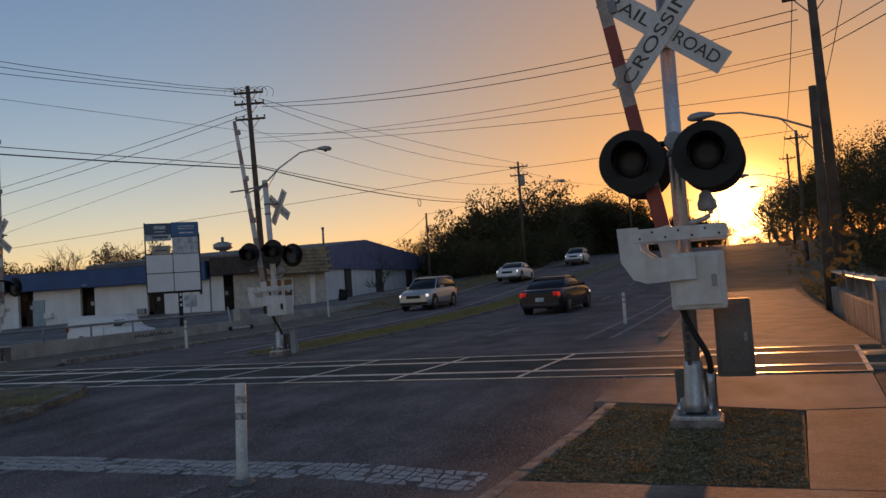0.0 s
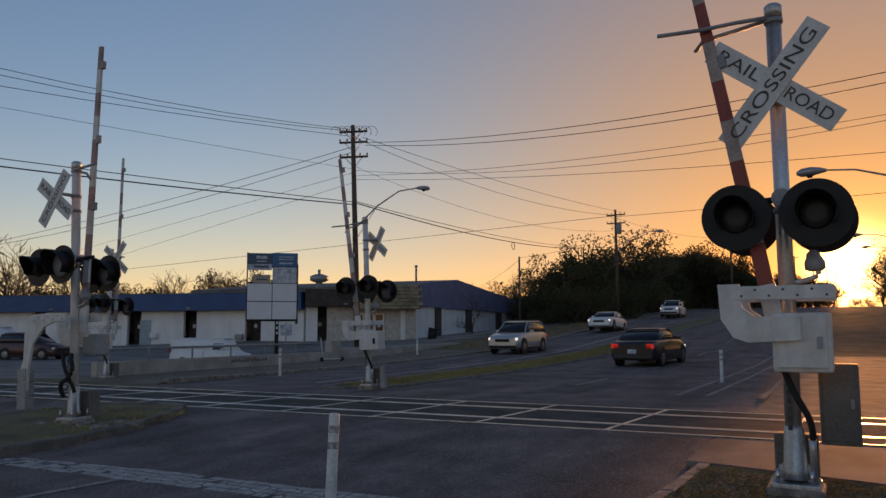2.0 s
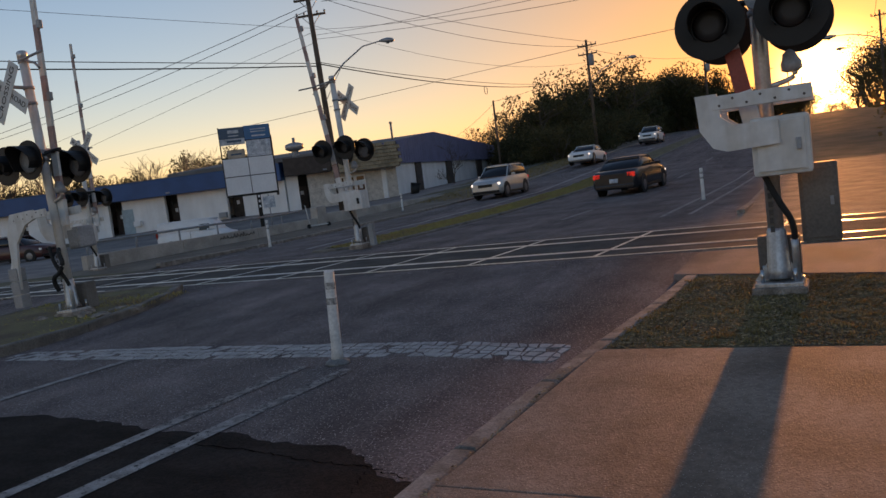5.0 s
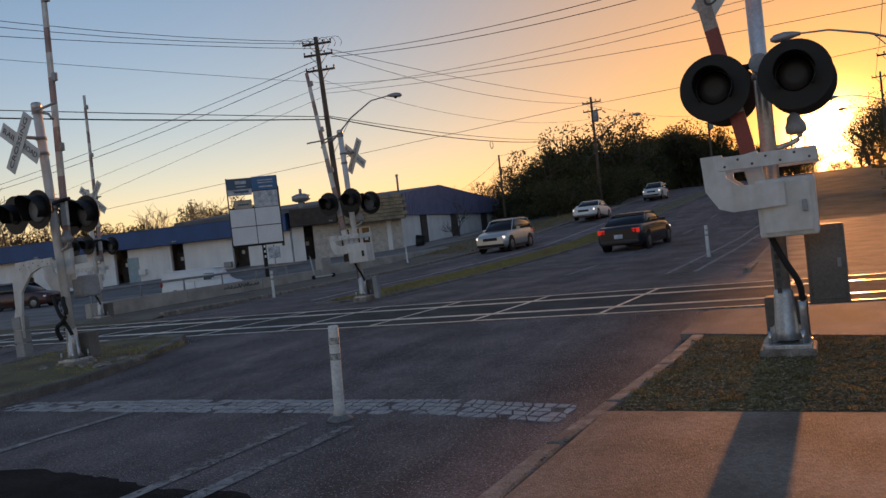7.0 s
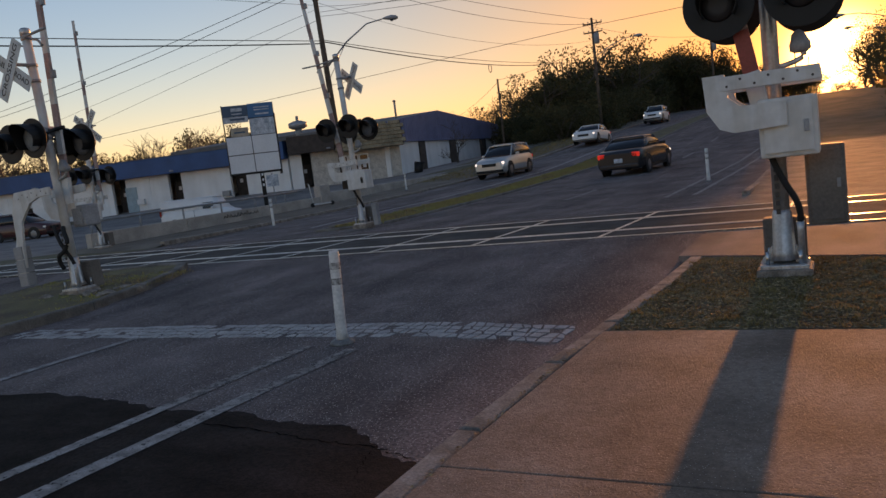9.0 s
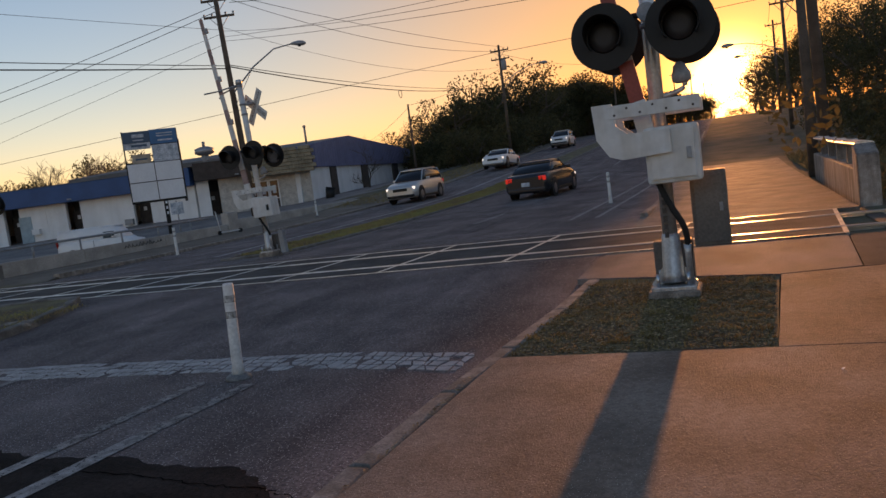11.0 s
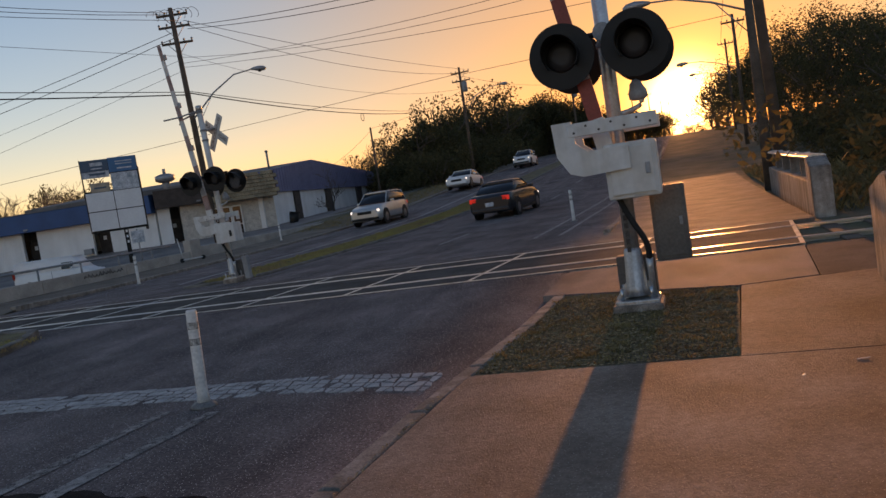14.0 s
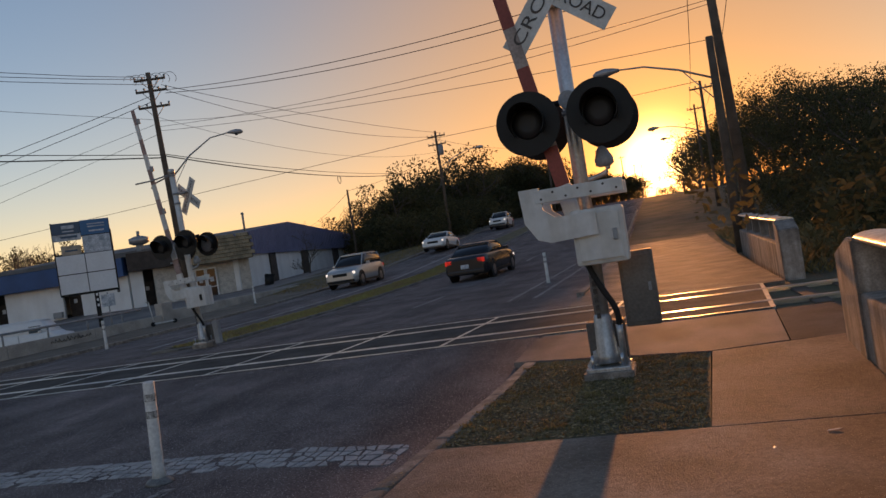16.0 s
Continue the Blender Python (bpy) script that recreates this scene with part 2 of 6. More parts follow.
M_bblue = mat("blue_metal", (0.022, 0.085, 0.22), 0.5, amount=0.15, scale=0.8, fine=20, bump=0.05)
M_bgrey = mat("slate_blue_metal", (0.165, 0.18, 0.30), 0.6, 0.0, amount=0.15, scale=0.6, fine=15, bump=0.05)
M_bdark = mat("recess_shade", (0.03, 0.028, 0.026), 0.8, amount=0.2, bump=0.1)
M_bdoor = mat("pale_blue_door", (0.30, 0.40, 0.44), 0.6, amount=0.15, bump=0.05)
M_stone = mat("rough_stone", (0.56, 0.51, 0.45), 0.9, amount=0.22, scale=3, fine=10, bump=0.7)
M_shingle = mat("tan_shingle", (0.31, 0.235, 0.145), 0.9, amount=0.35, scale=1.5, fine=12, bump=0.5)
M_brown = mat("brown_fascia", (0.075, 0.058, 0.05), 0.8, amount=0.25, bump=0.1)
M_roof = mat("roof_membrane", (0.16, 0.16, 0.16), 0.9, amount=0.25, scale=0.6, fine=15, bump=0.2)
M_pblue = mat("sign_blue", (0.035, 0.16, 0.33), 0.45, amount=0.1, bump=0.01)
M_pnavy = mat("sign_navy", (0.05, 0.10, 0.16), 0.45, amount=0.1, bump=0.01)
M_pwhite = mat("sign_white", (0.72, 0.74, 0.76), 0.45, amount=0.06, scale=1, fine=10, bump=0.01)
M_pmix = mat("sign_faded", (0.52, 0.56, 0.60), 0.5, amount=0.5, scale=5, fine=30, bump=0.01, second=(0.30, 0.36, 0.42))
M_ptan = mat("sign_tan", (0.45, 0.38, 0.30), 0.5, amount=0.3, bump=0.01)
M_carsil = mat("car_silver", (0.50, 0.50, 0.49), 0.3, 0.5, amount=0.05, bump=0, spec=0.6)
M_carwht = mat("car_white", (0.72, 0.72, 0.71), 0.3, amount=0.05, bump=0, spec=0.6)
M_carblk = mat("car_dark", (0.02, 0.021, 0.024), 0.25, amount=0.1, bump=0, spec=0.6)
M_carred = mat("car_maroon", (0.07, 0.016, 0.014), 0.3, amount=0.1, bump=0, spec=0.6)
M_glass = mat("car_glass", (0.015, 0.017, 0.02), 0.10, amount=0.1, bump=0, spec=0.45)
M_tail = mat("tail_lens", (0.35, 0.015, 0.012), 0.25, amount=0.1, bump=0)
M_head = mat("head_lens", (0.75, 0.75, 0.72), 0.15, amount=0.05, bump=0, spec=0.8)
M_rim = mat("alloy_rim", (0.22, 0.22, 0.23), 0.4, 0.8, amount=0.1, bump=0)

speckle(streaks(streaks(streaks(M_asphalt, (1.0, 0.10, 1.0), 1.1, (0.55, 0.53, 0.54), 0.75), (1, 0.45, 1), 4.0, (0.66, 0.64, 0.65), 0.65), (1, 1, 1), 38.0, (0.40, 0.39, 0.39), 0.75), 45.0, (0.50, 0.45, 0.42), 0.20)
speckle(streaks(streaks(M_concrete, (1, 1, 1), 1.6, (0.66, 0.60, 0.56), 0.8), (1, 1, 1), 22.0, (0.76, 0.74, 0.72), 0.8), 55.0, (0.55, 0.47, 0.38), 0.13)
streaks(streaks(M_wallcon, (4.5, 4.5, 0.5), 1.5, (0.30, 0.26, 0.23), 0.75), (1, 1, 1), 14.0, (0.72, 0.69, 0.66), 0.6)
worn(M_wornpaint, 22.0, 0.40)
worn(M_faintpaint, 18.0, 0.45)
streaks(streaks(M_seal, (0.5, 2.0, 1), 2.0, (0.45, 0.43, 0.42), 0.7), (1, 1, 1), 30.0, (0.5, 0.5, 0.5), 0.7)
streaks(M_apron, (1, 0.3, 1), 2.5, (0.6, 0.58, 0.56), 0.7)
streaks(M_kerb, (1, 1, 1), 9.0, (0.6, 0.56, 0.52), 0.8)
streaks(M_bwhite, (1.0, 1.0, 0.15), 1.5, (0.84, 0.82, 0.80), 0.4)
streaks(M_alu, (6.0, 6.0, 0.4), 3.0, (0.62, 0.58, 0.54), 0.7)
streaks(M_white, (4.0, 4.0, 0.5), 2.0, (0.74, 0.69, 0.62), 0.5)
streaks(M_sign, (3.0, 3.0, 1.0), 3.0, (0.80, 0.76, 0.70), 0.6)
for leaf_mat, share in ((M_blade, 0.25), (M_blade2, 0.40), (M_leaf, 0.45), (M_leaf2, 0.45)):
    translucent(leaf_mat, share)


def glow(m, rgb, strength):
    """A lamp that is switched on."""
    b = m.node_tree.nodes["Principled BSDF"]
    b.inputs["Emission Color"].default_value = (*rgb, 1)
    b.inputs["Emission Strength"].default_value = strength


M_headon = mat("head_lamp_on", (0.8, 0.8, 0.78), 0.15, amount=0.05, bump=0)
glow(M_headon, (1.0, 0.95, 0.85), 0.7)
M_tailon = mat("tail_lamp_on", (0.5, 0.02, 0.015), 0.25, amount=0.05, bump=0)
glow(M_tailon, (1.0, 0.05, 0.03), 0.25)

# ---- mesh builders ----


def obj(name, bm, material, parent=None, label=""):
    me = bpy.data.meshes.new(name)
    bm.normal_update()
    bm.to_mesh(me)
    bm.free()
    me.materials.append(material)
    ob = new(name, me)
    ob.parent = parent
    if label:
        ob["label"] = label
    return ob


def part(name, bm, material, parent, label=""):
    return obj(name, bm, material, parent, label)


def thing(name, label, category, m=None, group="", kind=""):
    ob = new(name)
    if m is not None:
        ob.matrix_basis = m
    return tagged(ob, label, category, group, kind)


def box(c, s, bevel=0.0, m=None, bm=None):
    """A box of centre c and size s, with bevelled edges; m turns it."""
    own = bmesh.new()
    bmesh.ops.create_cube(own, size=1.0)
    bmesh.ops.scale(own, vec=s, verts=own.verts)
    if bevel:
        bmesh.ops.bevel(own, geom=own.edges[:], offset=bevel, segments=2, affect="EDGES", profile=0.6)
    if m is not None:
        bmesh.ops.transform(own, matrix=m, verts=own.verts)
    bmesh.ops.translate(own, vec=c, verts=own.verts)
    return join(bm, own) if bm else own


def join(a, b):
    me = bpy.data.meshes.new("scrap")
    b.to_mesh(me)
    b.free()
    a.from_mesh(me)
    bpy.data.meshes.remove(me)
    return a


def tube(points, radii, n=10, caps=True, bm=None):
    """A round tube along points with a radius at each (or one for all)."""
    bm = bm or bmesh.new()
    pts = [Vector(p) for p in points]
    if not hasattr(radii, "__len__"):
        radii = [radii] * len(pts)
    rings = []
    up = Vector((0.12, 0.2, 0.97))
    for i, p in enumerate(pts):
        d = (pts[min(i + 1, len(pts) - 1)] - pts[max(i - 1, 0)]).normalized()
        a = d.cross(up if abs(d.dot(up)) < 0.95 else Vector((1, 0, 0))).normalized()
        b = d.cross(a)
        rings.append([bm.verts.new(p + (a * math.cos(2 * math.pi * k / n) + b * math.sin(2 * math.pi * k / n)) * radii[i]) for k in range(n)])
    for r, s in zip(rings, rings[1:]):
        for k in range(n):
            f = bm.faces.new((r[k], s[k], s[(k + 1) % n], r[(k + 1) % n]))
            f.smooth = True
    if caps:
        bm.faces.new(rings[0])
        bm.faces.new(rings[-1][::-1])
    return bm


def curve(points, n=5):
    """Points of a smooth curve through the given ones."""
    p = [Vector(q) for q in points]
    p = [p[0] * 2 - p[1]] + p + [p[-1] * 2 - p[-2]]
    out = []
    for a, b, c, d in zip(p, p[1:], p[2:], p[3:]):
        for k in range(n):
            t = k / n
            out.append(0.5 * (2 * b + (c - a) * t + (2 * a - 5 * b + 4 * c - d) * t * t + (3 * b - a - 3 * c + d) * t ** 3))
    return out + [p[-2]]


def prism(outline, z0, z1, bm=None, bevel=0.0):
    """An upright prism over an outline of (x, y); z0 and z1 may be functions of (x, y)."""
    own = bmesh.new()
    f0 = z0 if callable(z0) else (lambda x, y: z0)
    f1 = z1 if callable(z1) else (lambda x, y: z1)
    lo = [own.verts.new((x, y, f0(x, y))) for x, y in outline]
    hi = [own.verts.new((x, y, f1(x, y))) for x, y in outline]
    own.faces.new(lo[::-1])
    own.faces.new(hi)
    n = len(outline)
    for i in range(n):
        own.faces.new((lo[i], lo[(i + 1) % n], hi[(i + 1) % n], hi[i]))
    bmesh.ops.recalc_face_normals(own, faces=own.faces)
    if bevel:
        es = [e for e in own.edges if all(v in hi for v in e.verts)]
        bmesh.ops.bevel(own, geom=es, offset=bevel, segments=3, affect="EDGES", profile=0.5)
    return join(bm, own) if bm else own


def profile_x(outline, x0, x1, bevel=0.0):
    """A side outline of (y, z) drawn out along x from x0 to x1."""
    bm = bmesh.new()
    a = [bm.verts.new((x0, y, z)) for y, z in outline]
    b = [bm.verts.new((x1, y, z)) for y, z in outline]
    bm.faces.new(a)
    bm.faces.new(b[::-1])
    n = len(outline)
    for i in range(n):
        bm.faces.new((a[i], b[i], b[(i + 1) % n], a[(i + 1) % n]))
    bmesh.ops.recalc_face_normals(bm, faces=bm.faces)
    if bevel:
        bmesh.ops.bevel(bm, geom=bm.edges[:], offset=bevel, segments=2, affect="EDGES")
    return bm


def smooth(a, b, v):
    v = min(1.0, max(0.0, (v - a) / (b - a)))
    return v * v * (3 - 2 * v)


RISE_Y = (-400, 6.5, 10.4, 14.2, 18, 26, 32, 40, 50, 60, 70, 87, 120, 200, 400)
RISE_Z = (0.0, 0.0, 0.15, 0.15, 0.02, 0.06, 0.15, 0.35, 0.95, 1.6, 2.2, 3.2, 4.6, 6.5, 8.0)


def rise(y):
    """Height of the road along its way: a low hump at the track, then uphill."""
    return float(np.interp(y, RISE_Y, RISE_Z))


def lie(x, y):
    """Height of the open ground."""
    h = rise(y)
    if x < -24:
        h = h * (1 - 0.45 * smooth(-24, -34, x)) + 0.45 * smooth(-26, -42, x) * (1 - smooth(50, 90, y)) - 0.75 * smooth(-24, -29, x) * smooth(16, 25, y) * (1 - smooth(36, 48, y)) * smooth(-70, -52, x)
    return h


def sheet(name, x0, x1, ys, material, lift=0.0, nx=2, h=None, tuck=lambda x, y: 0.0):
    """A strip of ground that follows the rise."""
    bm = bmesh.new()
    h = h or (lambda x, y: rise(y))
    rows = [[bm.verts.new((x0 + (x1 - x0) * i / (nx - 1), y, h(x0 + (x1 - x0) * i / (nx - 1), y) + lift - tuck(x0 + (x1 - x0) * i / (nx - 1), y))) for i in range(nx)] for y in ys]
    for a, b in zip(rows, rows[1:]):
        for i in range(nx - 1):
            bm.faces.new((a[i], a[i + 1], b[i + 1], b[i]))
    return bm


# ---- ground, road, medians ----
far = [-400, -60, -20, 0, 2] + [2 + 4 * i for i in range(1, 36)] + [160, 200, 260, 400, 900, 2400]
bm = bmesh.new()
gx = [-2400, -600, -200, -110, -80, -60, -50, -42, -38, -34, -30, -26, -23, -18, -10, 0, 4, 10, 30, 80, 300, 2400]
rows = [[bm.verts.new((x, y, lie(x, y) - 0.06)) for x in gx] for y in far]
for a, b in zip(rows, rows[1:]):
    for i in range(len(gx) - 1):
        bm.faces.new((a[i], a[i + 1], b[i + 1], b[i]))
tagged(obj("ground", bm, M_ground), "dry brownish earth and winter grass around the crossing", "ground", kind="structure")

ROAD_R, ROAD_L = -1.68, -18.0
road_ys = [-60, -20, 0, 6.5, 8, 10.4, 12, 14.2, 16, 18, 22, 26, 29, 32, 36, 40, 45, 50, 55, 60, 65, 70, 78, 87, 100, 118]
road = tagged(obj("road", sheet("road", ROAD_L, ROAD_R, road_ys, M_asphalt, nx=8, tuck=lambda x, y: 0.07 if x < -17.9 and y < 17 else 0.0), M_asphalt), "worn grey asphalt road crossing the railway track", "road", kind="structure")
tagged(obj("parking_lot", sheet("lot", -66, -24.2, [6 + 4 * i for i in range(24)], M_lot, 0.0, nx=12, h=lie, tuck=lambda x, y: 0.08 if x > -24.3 or y < 6.5 else 0.0), M_lot), "worn asphalt parking lot in front of the shop units", "parking lot", kind="structure")
verge = tagged(obj("verge", sheet("verge", -22.4, ROAD_L, [15.9, 16.6, 18, 22, 26, 32, 40, 50, 60, 70, 87, 120], M_dirt, 0.02, nx=4, tuck=lambda x, y: 0.1 if y < 16 else 0.0), M_dirt), "strip of bare brown dirt beside the road", "verge", kind="structure")

# darker asphalt laid over the near end of the lanes, with a ragged edge
edge = [(-9.0, 3.75), (-8.0, 3.9), (-6.67, 3.82), (-6.0, 3.92), (-5.27, 3.85), (-4.8, 3.78), (-4.44, 3.71), (-3.83, 3.74), (-3.3, 3.62), (-2.76, 3.6), (-2.5, 3.42), (-2.31, 3.25), (-2.05, 3.15)]
random.seed(19)
rag = []
for (ax, ay), (bx, by_) in zip(edge, edge[1:]):
    for k in range(7):
        t = k / 7
        rag.append((ax + (bx - ax) * t, ay + (by_ - ay) * t + random.uniform(-0.03, 0.03)))
edge = rag + edge[-1:]
tagged(obj("asphalt_patch", prism(edge + [(-2.0, -20), (-9.0, -20)], -0.01, 0.003), M_seal), "dark fresh asphalt patch with a ragged edge", "asphalt patch", kind="structure")


def crack(pts, width, label):
    """A wandering crack in the asphalt, laid on as a thin near-black strip."""
    bm = bmesh.new()
    prev = None
    for (ax, ay), (bx, by_) in zip(pts, pts[1:]):
        for k in range(14):
            t = k / 14
            x, y = ax + (bx - ax) * t + random.uniform(-0.012, 0.012), ay + (by_ - ay) * t + random.uniform(-0.015, 0.015)
            w = width * random.uniform(0.3, 1.0)
            ring = [bm.verts.new((x, y - w / 2, 0.0062)), bm.verts.new((x, y + w / 2, 0.0062))]
            if prev:
                bm.faces.new((prev[0], ring[0], ring[1], prev[1]))
            prev = ring
    return obj("crack", bm, M_crack, road, label)


crack([(-4.1, 3.5), (-3.4, 3.46), (-2.9, 3.36), (-2.42, 3.32), (-2.1, 3.2)], 0.016, "dark crack in the asphalt")
crack([(-2.42, 3.32), (-2.3, 2.9), (-2.35, 2.3)], 0.013, "dark crack in the asphalt")
crack([(-2.6, 8.4), (-2.3, 6.2), (-2.25, 5.0), (-2.4, 3.4)], 0.009, "dark crack in the asphalt")


def line_paint(name, pts, width, material, label):
    bm = bmesh.new()
    for (x0, y0), (x1, y1) in zip(pts, pts[1:]):
        d = Vector((x1 - x0, y1 - y0)).normalized()
        nx, ny = -d.y * width / 2, d.x * width / 2
        z0, z1 = rise(y0) + 0.007, rise(y1) + 0.007
        bm.faces.new([bm.verts.new(v) for v in ((x0 + nx, y0 + ny, z0), (x0 - nx, y0 - ny, z0), (x1 - nx, y1 - ny, z1), (x1 + nx, y1 + ny, z1))])
    bmesh.ops.recalc_face_normals(bm, faces=bm.faces)
    return obj(name, bm, material, road, label)


line_paint("lane_line", [(-7.12, -12), (-7.05, 4.8), (-6.97, 5.72)], 0.11, M_wornpaint, "faded white lane line")
line_paint("lane_line", [(-4.75, -12), (-4.47, 3.0), (-4.45, 3.8)], 0.12, M_wornpaint, "faded white lane line")
line_paint("lane_line", [(-4.45, 3.8), (-4.42, 5.4)], 0.13, M_faintpaint, "nearly worn-off white lane line")
line_paint("lane_line", [(-4.1, -12), (-3.98, 2.7), (-3.93, 4.1)], 0.15, M_wornpaint, "faded white lane line")
line_paint("lane_line", [(-3.93, 4.1), (-3.87, 5.3)], 0.14, M_faintpaint, "faded white lane line")
for y0, x0 in ((20.6, -6.85), (29.0, -6.7), (38.0, -6.6), (47.0, -6.5), (56.0, -6.4), (65.0, -6.3)):
    line_paint("lane_dash", [(x0, y0), (x0 + 0.03, y0 + 3.0)], 0.12, M_wornpaint, "worn white lane dash")
line_paint("lane_line", [(-3.75, 18.6), (-3.6, 26), (-3.4, 32), (-3.3, 40), (-3.2, 50)], 0.12, M_wornpaint, "faded white lane line")
line_paint("lane_line", [(-3.1, 18.6), (-2.95, 26), (-2.8, 32), (-2.75, 40), (-2.7, 50)], 0.12, M_wornpaint, "faded white lane line")
line_paint("lane_line", [(-14.1, 18.5), (-14.25, 22), (-14.2, 26), (-14.2, 32), (-14.2, 40), (-14.2, 50), (-14.0, 70)], 0.13, M_paint, "faded yellow edge line")
# kerbs: lengths of cast concrete with open joints


def kerb(pts, width=0.15, height=0.15, parent=None, lie_on=rise, material=None):
    """Kerb stones along a line of (x, y), each about 3 m long."""
    out = []
    for (x0, y0), (x1, y1) in zip(pts, pts[1:]):
        length = math.hypot(x1 - x0, y1 - y0)
        n = max(1, round(length / 3.0))
        for i in range(n):
            ax, ay = x0 + (x1 - x0) * i / n, y0 + (y1 - y0) * i / n
            bx, by = x0 + (x1 - x0) * (i + 1) / n, y0 + (y1 - y0) * (i + 1) / n
            d = Vector((bx - ax, by - ay)).normalized()
            gap = 0.006
            ax, ay, bx, by = ax + d.x * gap, ay + d.y * gap, bx - d.x * gap, by - d.y * gap
            n2 = Vector((d.y, -d.x)) * width
            b2 = prism([(ax, ay), (bx, by), (bx + n2.x, by + n2.y), (ax + n2.x, ay + n2.y)], lambda x, y: lie_on(y) - 0.1, lambda x, y: lie_on(y) + height, bevel=0.025)
            out.append(part("kerb_stone", b2, material or M_kerb, parent))
    return out


def median(outline, label, top=0.15):
    half = len(outline) // 2
    bm = bmesh.new()
    right, left = outline[:half], outline[half:][::-1]
    pair = [[bm.verts.new((x, y, rise(y) + top - 0.03)) for x, y in (a, b)] for a, b in zip(right, left)]
    for p, q in zip(pair, pair[1:]):
        bm.faces.new((p[0], q[0], q[1], p[1]))
    bmesh.ops.recalc_face_normals(bm, faces=bm.faces)
    if sum(f.normal.z for f in bm.faces) < 0:
        bmesh.ops.reverse_faces(bm, faces=bm.faces[:])
    m = tagged(obj("median", bm, M_turf), label, "median", kind="structure")
    kerb(outline + [outline[0]], width=-0.15, height=top, parent=m, material=M_oldkerb)
    return m


near_med = [(-9.5, -12), (-9.5, 0), (-9.5, 4.5), (-9.5, 7.2), (-9.8, 8.5), (-10.2, 9.5), (-10.7, 10.2), (-11.4, 10.3), (-12.4, 10.0), (-12.9, 9.0), (-13.1, 4.0), (-13.1, -12)]
median(near_med, "raised median of thin grass and bare soil with a weathered kerb", 0.12)
far_med = [(-11.6, 16.4), (-11.0, 17.6), (-10.8, 24), (-10.8, 28), (-10.8, 32), (-10.8, 36), (-10.8, 40), (-10.8, 45), (-10.8, 50), (-10.8, 60), (-10.8, 70), (-10.8, 87), (-12.4, 87), (-12.8, 70), (-13.0, 60), (-13.0, 50), (-13.0, 45), (-13.0, 40), (-13.0, 36), (-13.0, 32), (-13.0, 28), (-12.95, 24), (-12.9, 18), (-12.3, 16.3)]
median(far_med, "long raised grass median with a low concrete kerb", 0.06)

kerb([(-18.0, 16.5), (-18.0, 24), (-18.0, 32), (-18.0, 40), (-18.0, 50), (-18.0, 60), (-18.0, 70), (-18.0, 87)], width=-0.2, height=0.10, parent=verge)

# pavement beside the road: slabs with open joints, a grass square round the signal
pave = thing("pavement", "sunlit reddish concrete sidewalk with tooled joints", "sidewalk", kind="structure")
kerb([(-1.94, -8), (-1.91, 0), (-1.885, 3.3), (-1.84, 4.5), (-1.75, 5.6), (-1.64, 7.0), (-1.58, 8.6)][::-1], width=-0.135, height=0.15, parent=pave, lie_on=lambda y: 0.0)
GRASS = [(-1.74, 5.33), (0.21, 5.28), (0.37, 8.05), (-1.52, 8.6)]


def slab(outline, z0=0.15, z1=None, material=M_concrete, name="slab"):
    """A pavement slab over an outline; along y its top runs from z0 to z1."""
    z1 = z0 if z1 is None else z1
    ya, yb = min(p[1] for p in outline), max(p[1] for p in outline)
    cx, cy = sum(p[0] for p in outline) / len(outline), sum(p[1] for p in outline) / len(outline)
    g = 0.005
    o = [(x + (g if x < cx else -g), y + (g if y < cy else -g)) for x, y in outline]
    return part(name, prism(o, -0.15, lambda x, y: z0 + (z1 - z0) * (y - ya) / (yb - ya), bevel=0.006), material, pave)


for x0, xa, y, y1 in ((-1.80, -1.79, -9.0, -4.8), (-1.79, -1.785, -4.8, -2.25), (-1.785, -1.775, -2.25, 0.3), (-1.775, -1.755, 0.3, 2.84), (-1.755, -1.66, 2.84, 5.3)):
    slab([(x0, y), (1.8, y), (1.8, y1), (xa, y1)])
slab([(0.21, 5.3), (1.8, 5.3), (1.8, 8.28), (0.38, 8.05)])
slab([(-1.72, 8.66), (-1.44, 8.6), (0.37, 8.07), (1.12, 8.22), (1.3, 10.64), (-1.72, 10.64)], material=M_apron, name="apron")
slab([(1.122, 8.22), (2.6, 8.3), (2.6, 10.64), (1.302, 10.64)], 0.145, material=M_panel, name="apron")
tagged(obj("grass_square", prism(GRASS, -0.1, 0.135), M_turf), "square of scrubby grass let into the sidewalk", "grass", kind="structure")
for i, (y0, y1) in enumerate(((14.0, 19.0), (19.0, 23.0), (23.0, 27.0), (27.0, 31.0), (31.0, 36.0))):
    slab([(-1.75, y0), (1.9, y0), (1.9, y1), (-1.75, y1)], 0.15 if i == 0 else 0.15 + rise(y0), 0.15 + rise(y1))
kerb([(-1.78, 16.0), (-1.85, 22), (-1.9, 28), (-1.95, 34), (-1.95, 50), (-1.95, 70)][::-1], width=-0.15, height=0.15, parent=pave)

# ---- railway ----
TS, TZ = 0.006, 0.15  # the track's slant against the road's normal, its height
R1, R2, E1, E2 = 11.42, 13.05, 10.69, 13.88


def along(x, y):
    """The joints follow the road, which leaves the track's normal by four degrees."""
    return x + 0.07 * (y - 12.2)


def ty(y, x):
    return y + TS * (x + 5.0)


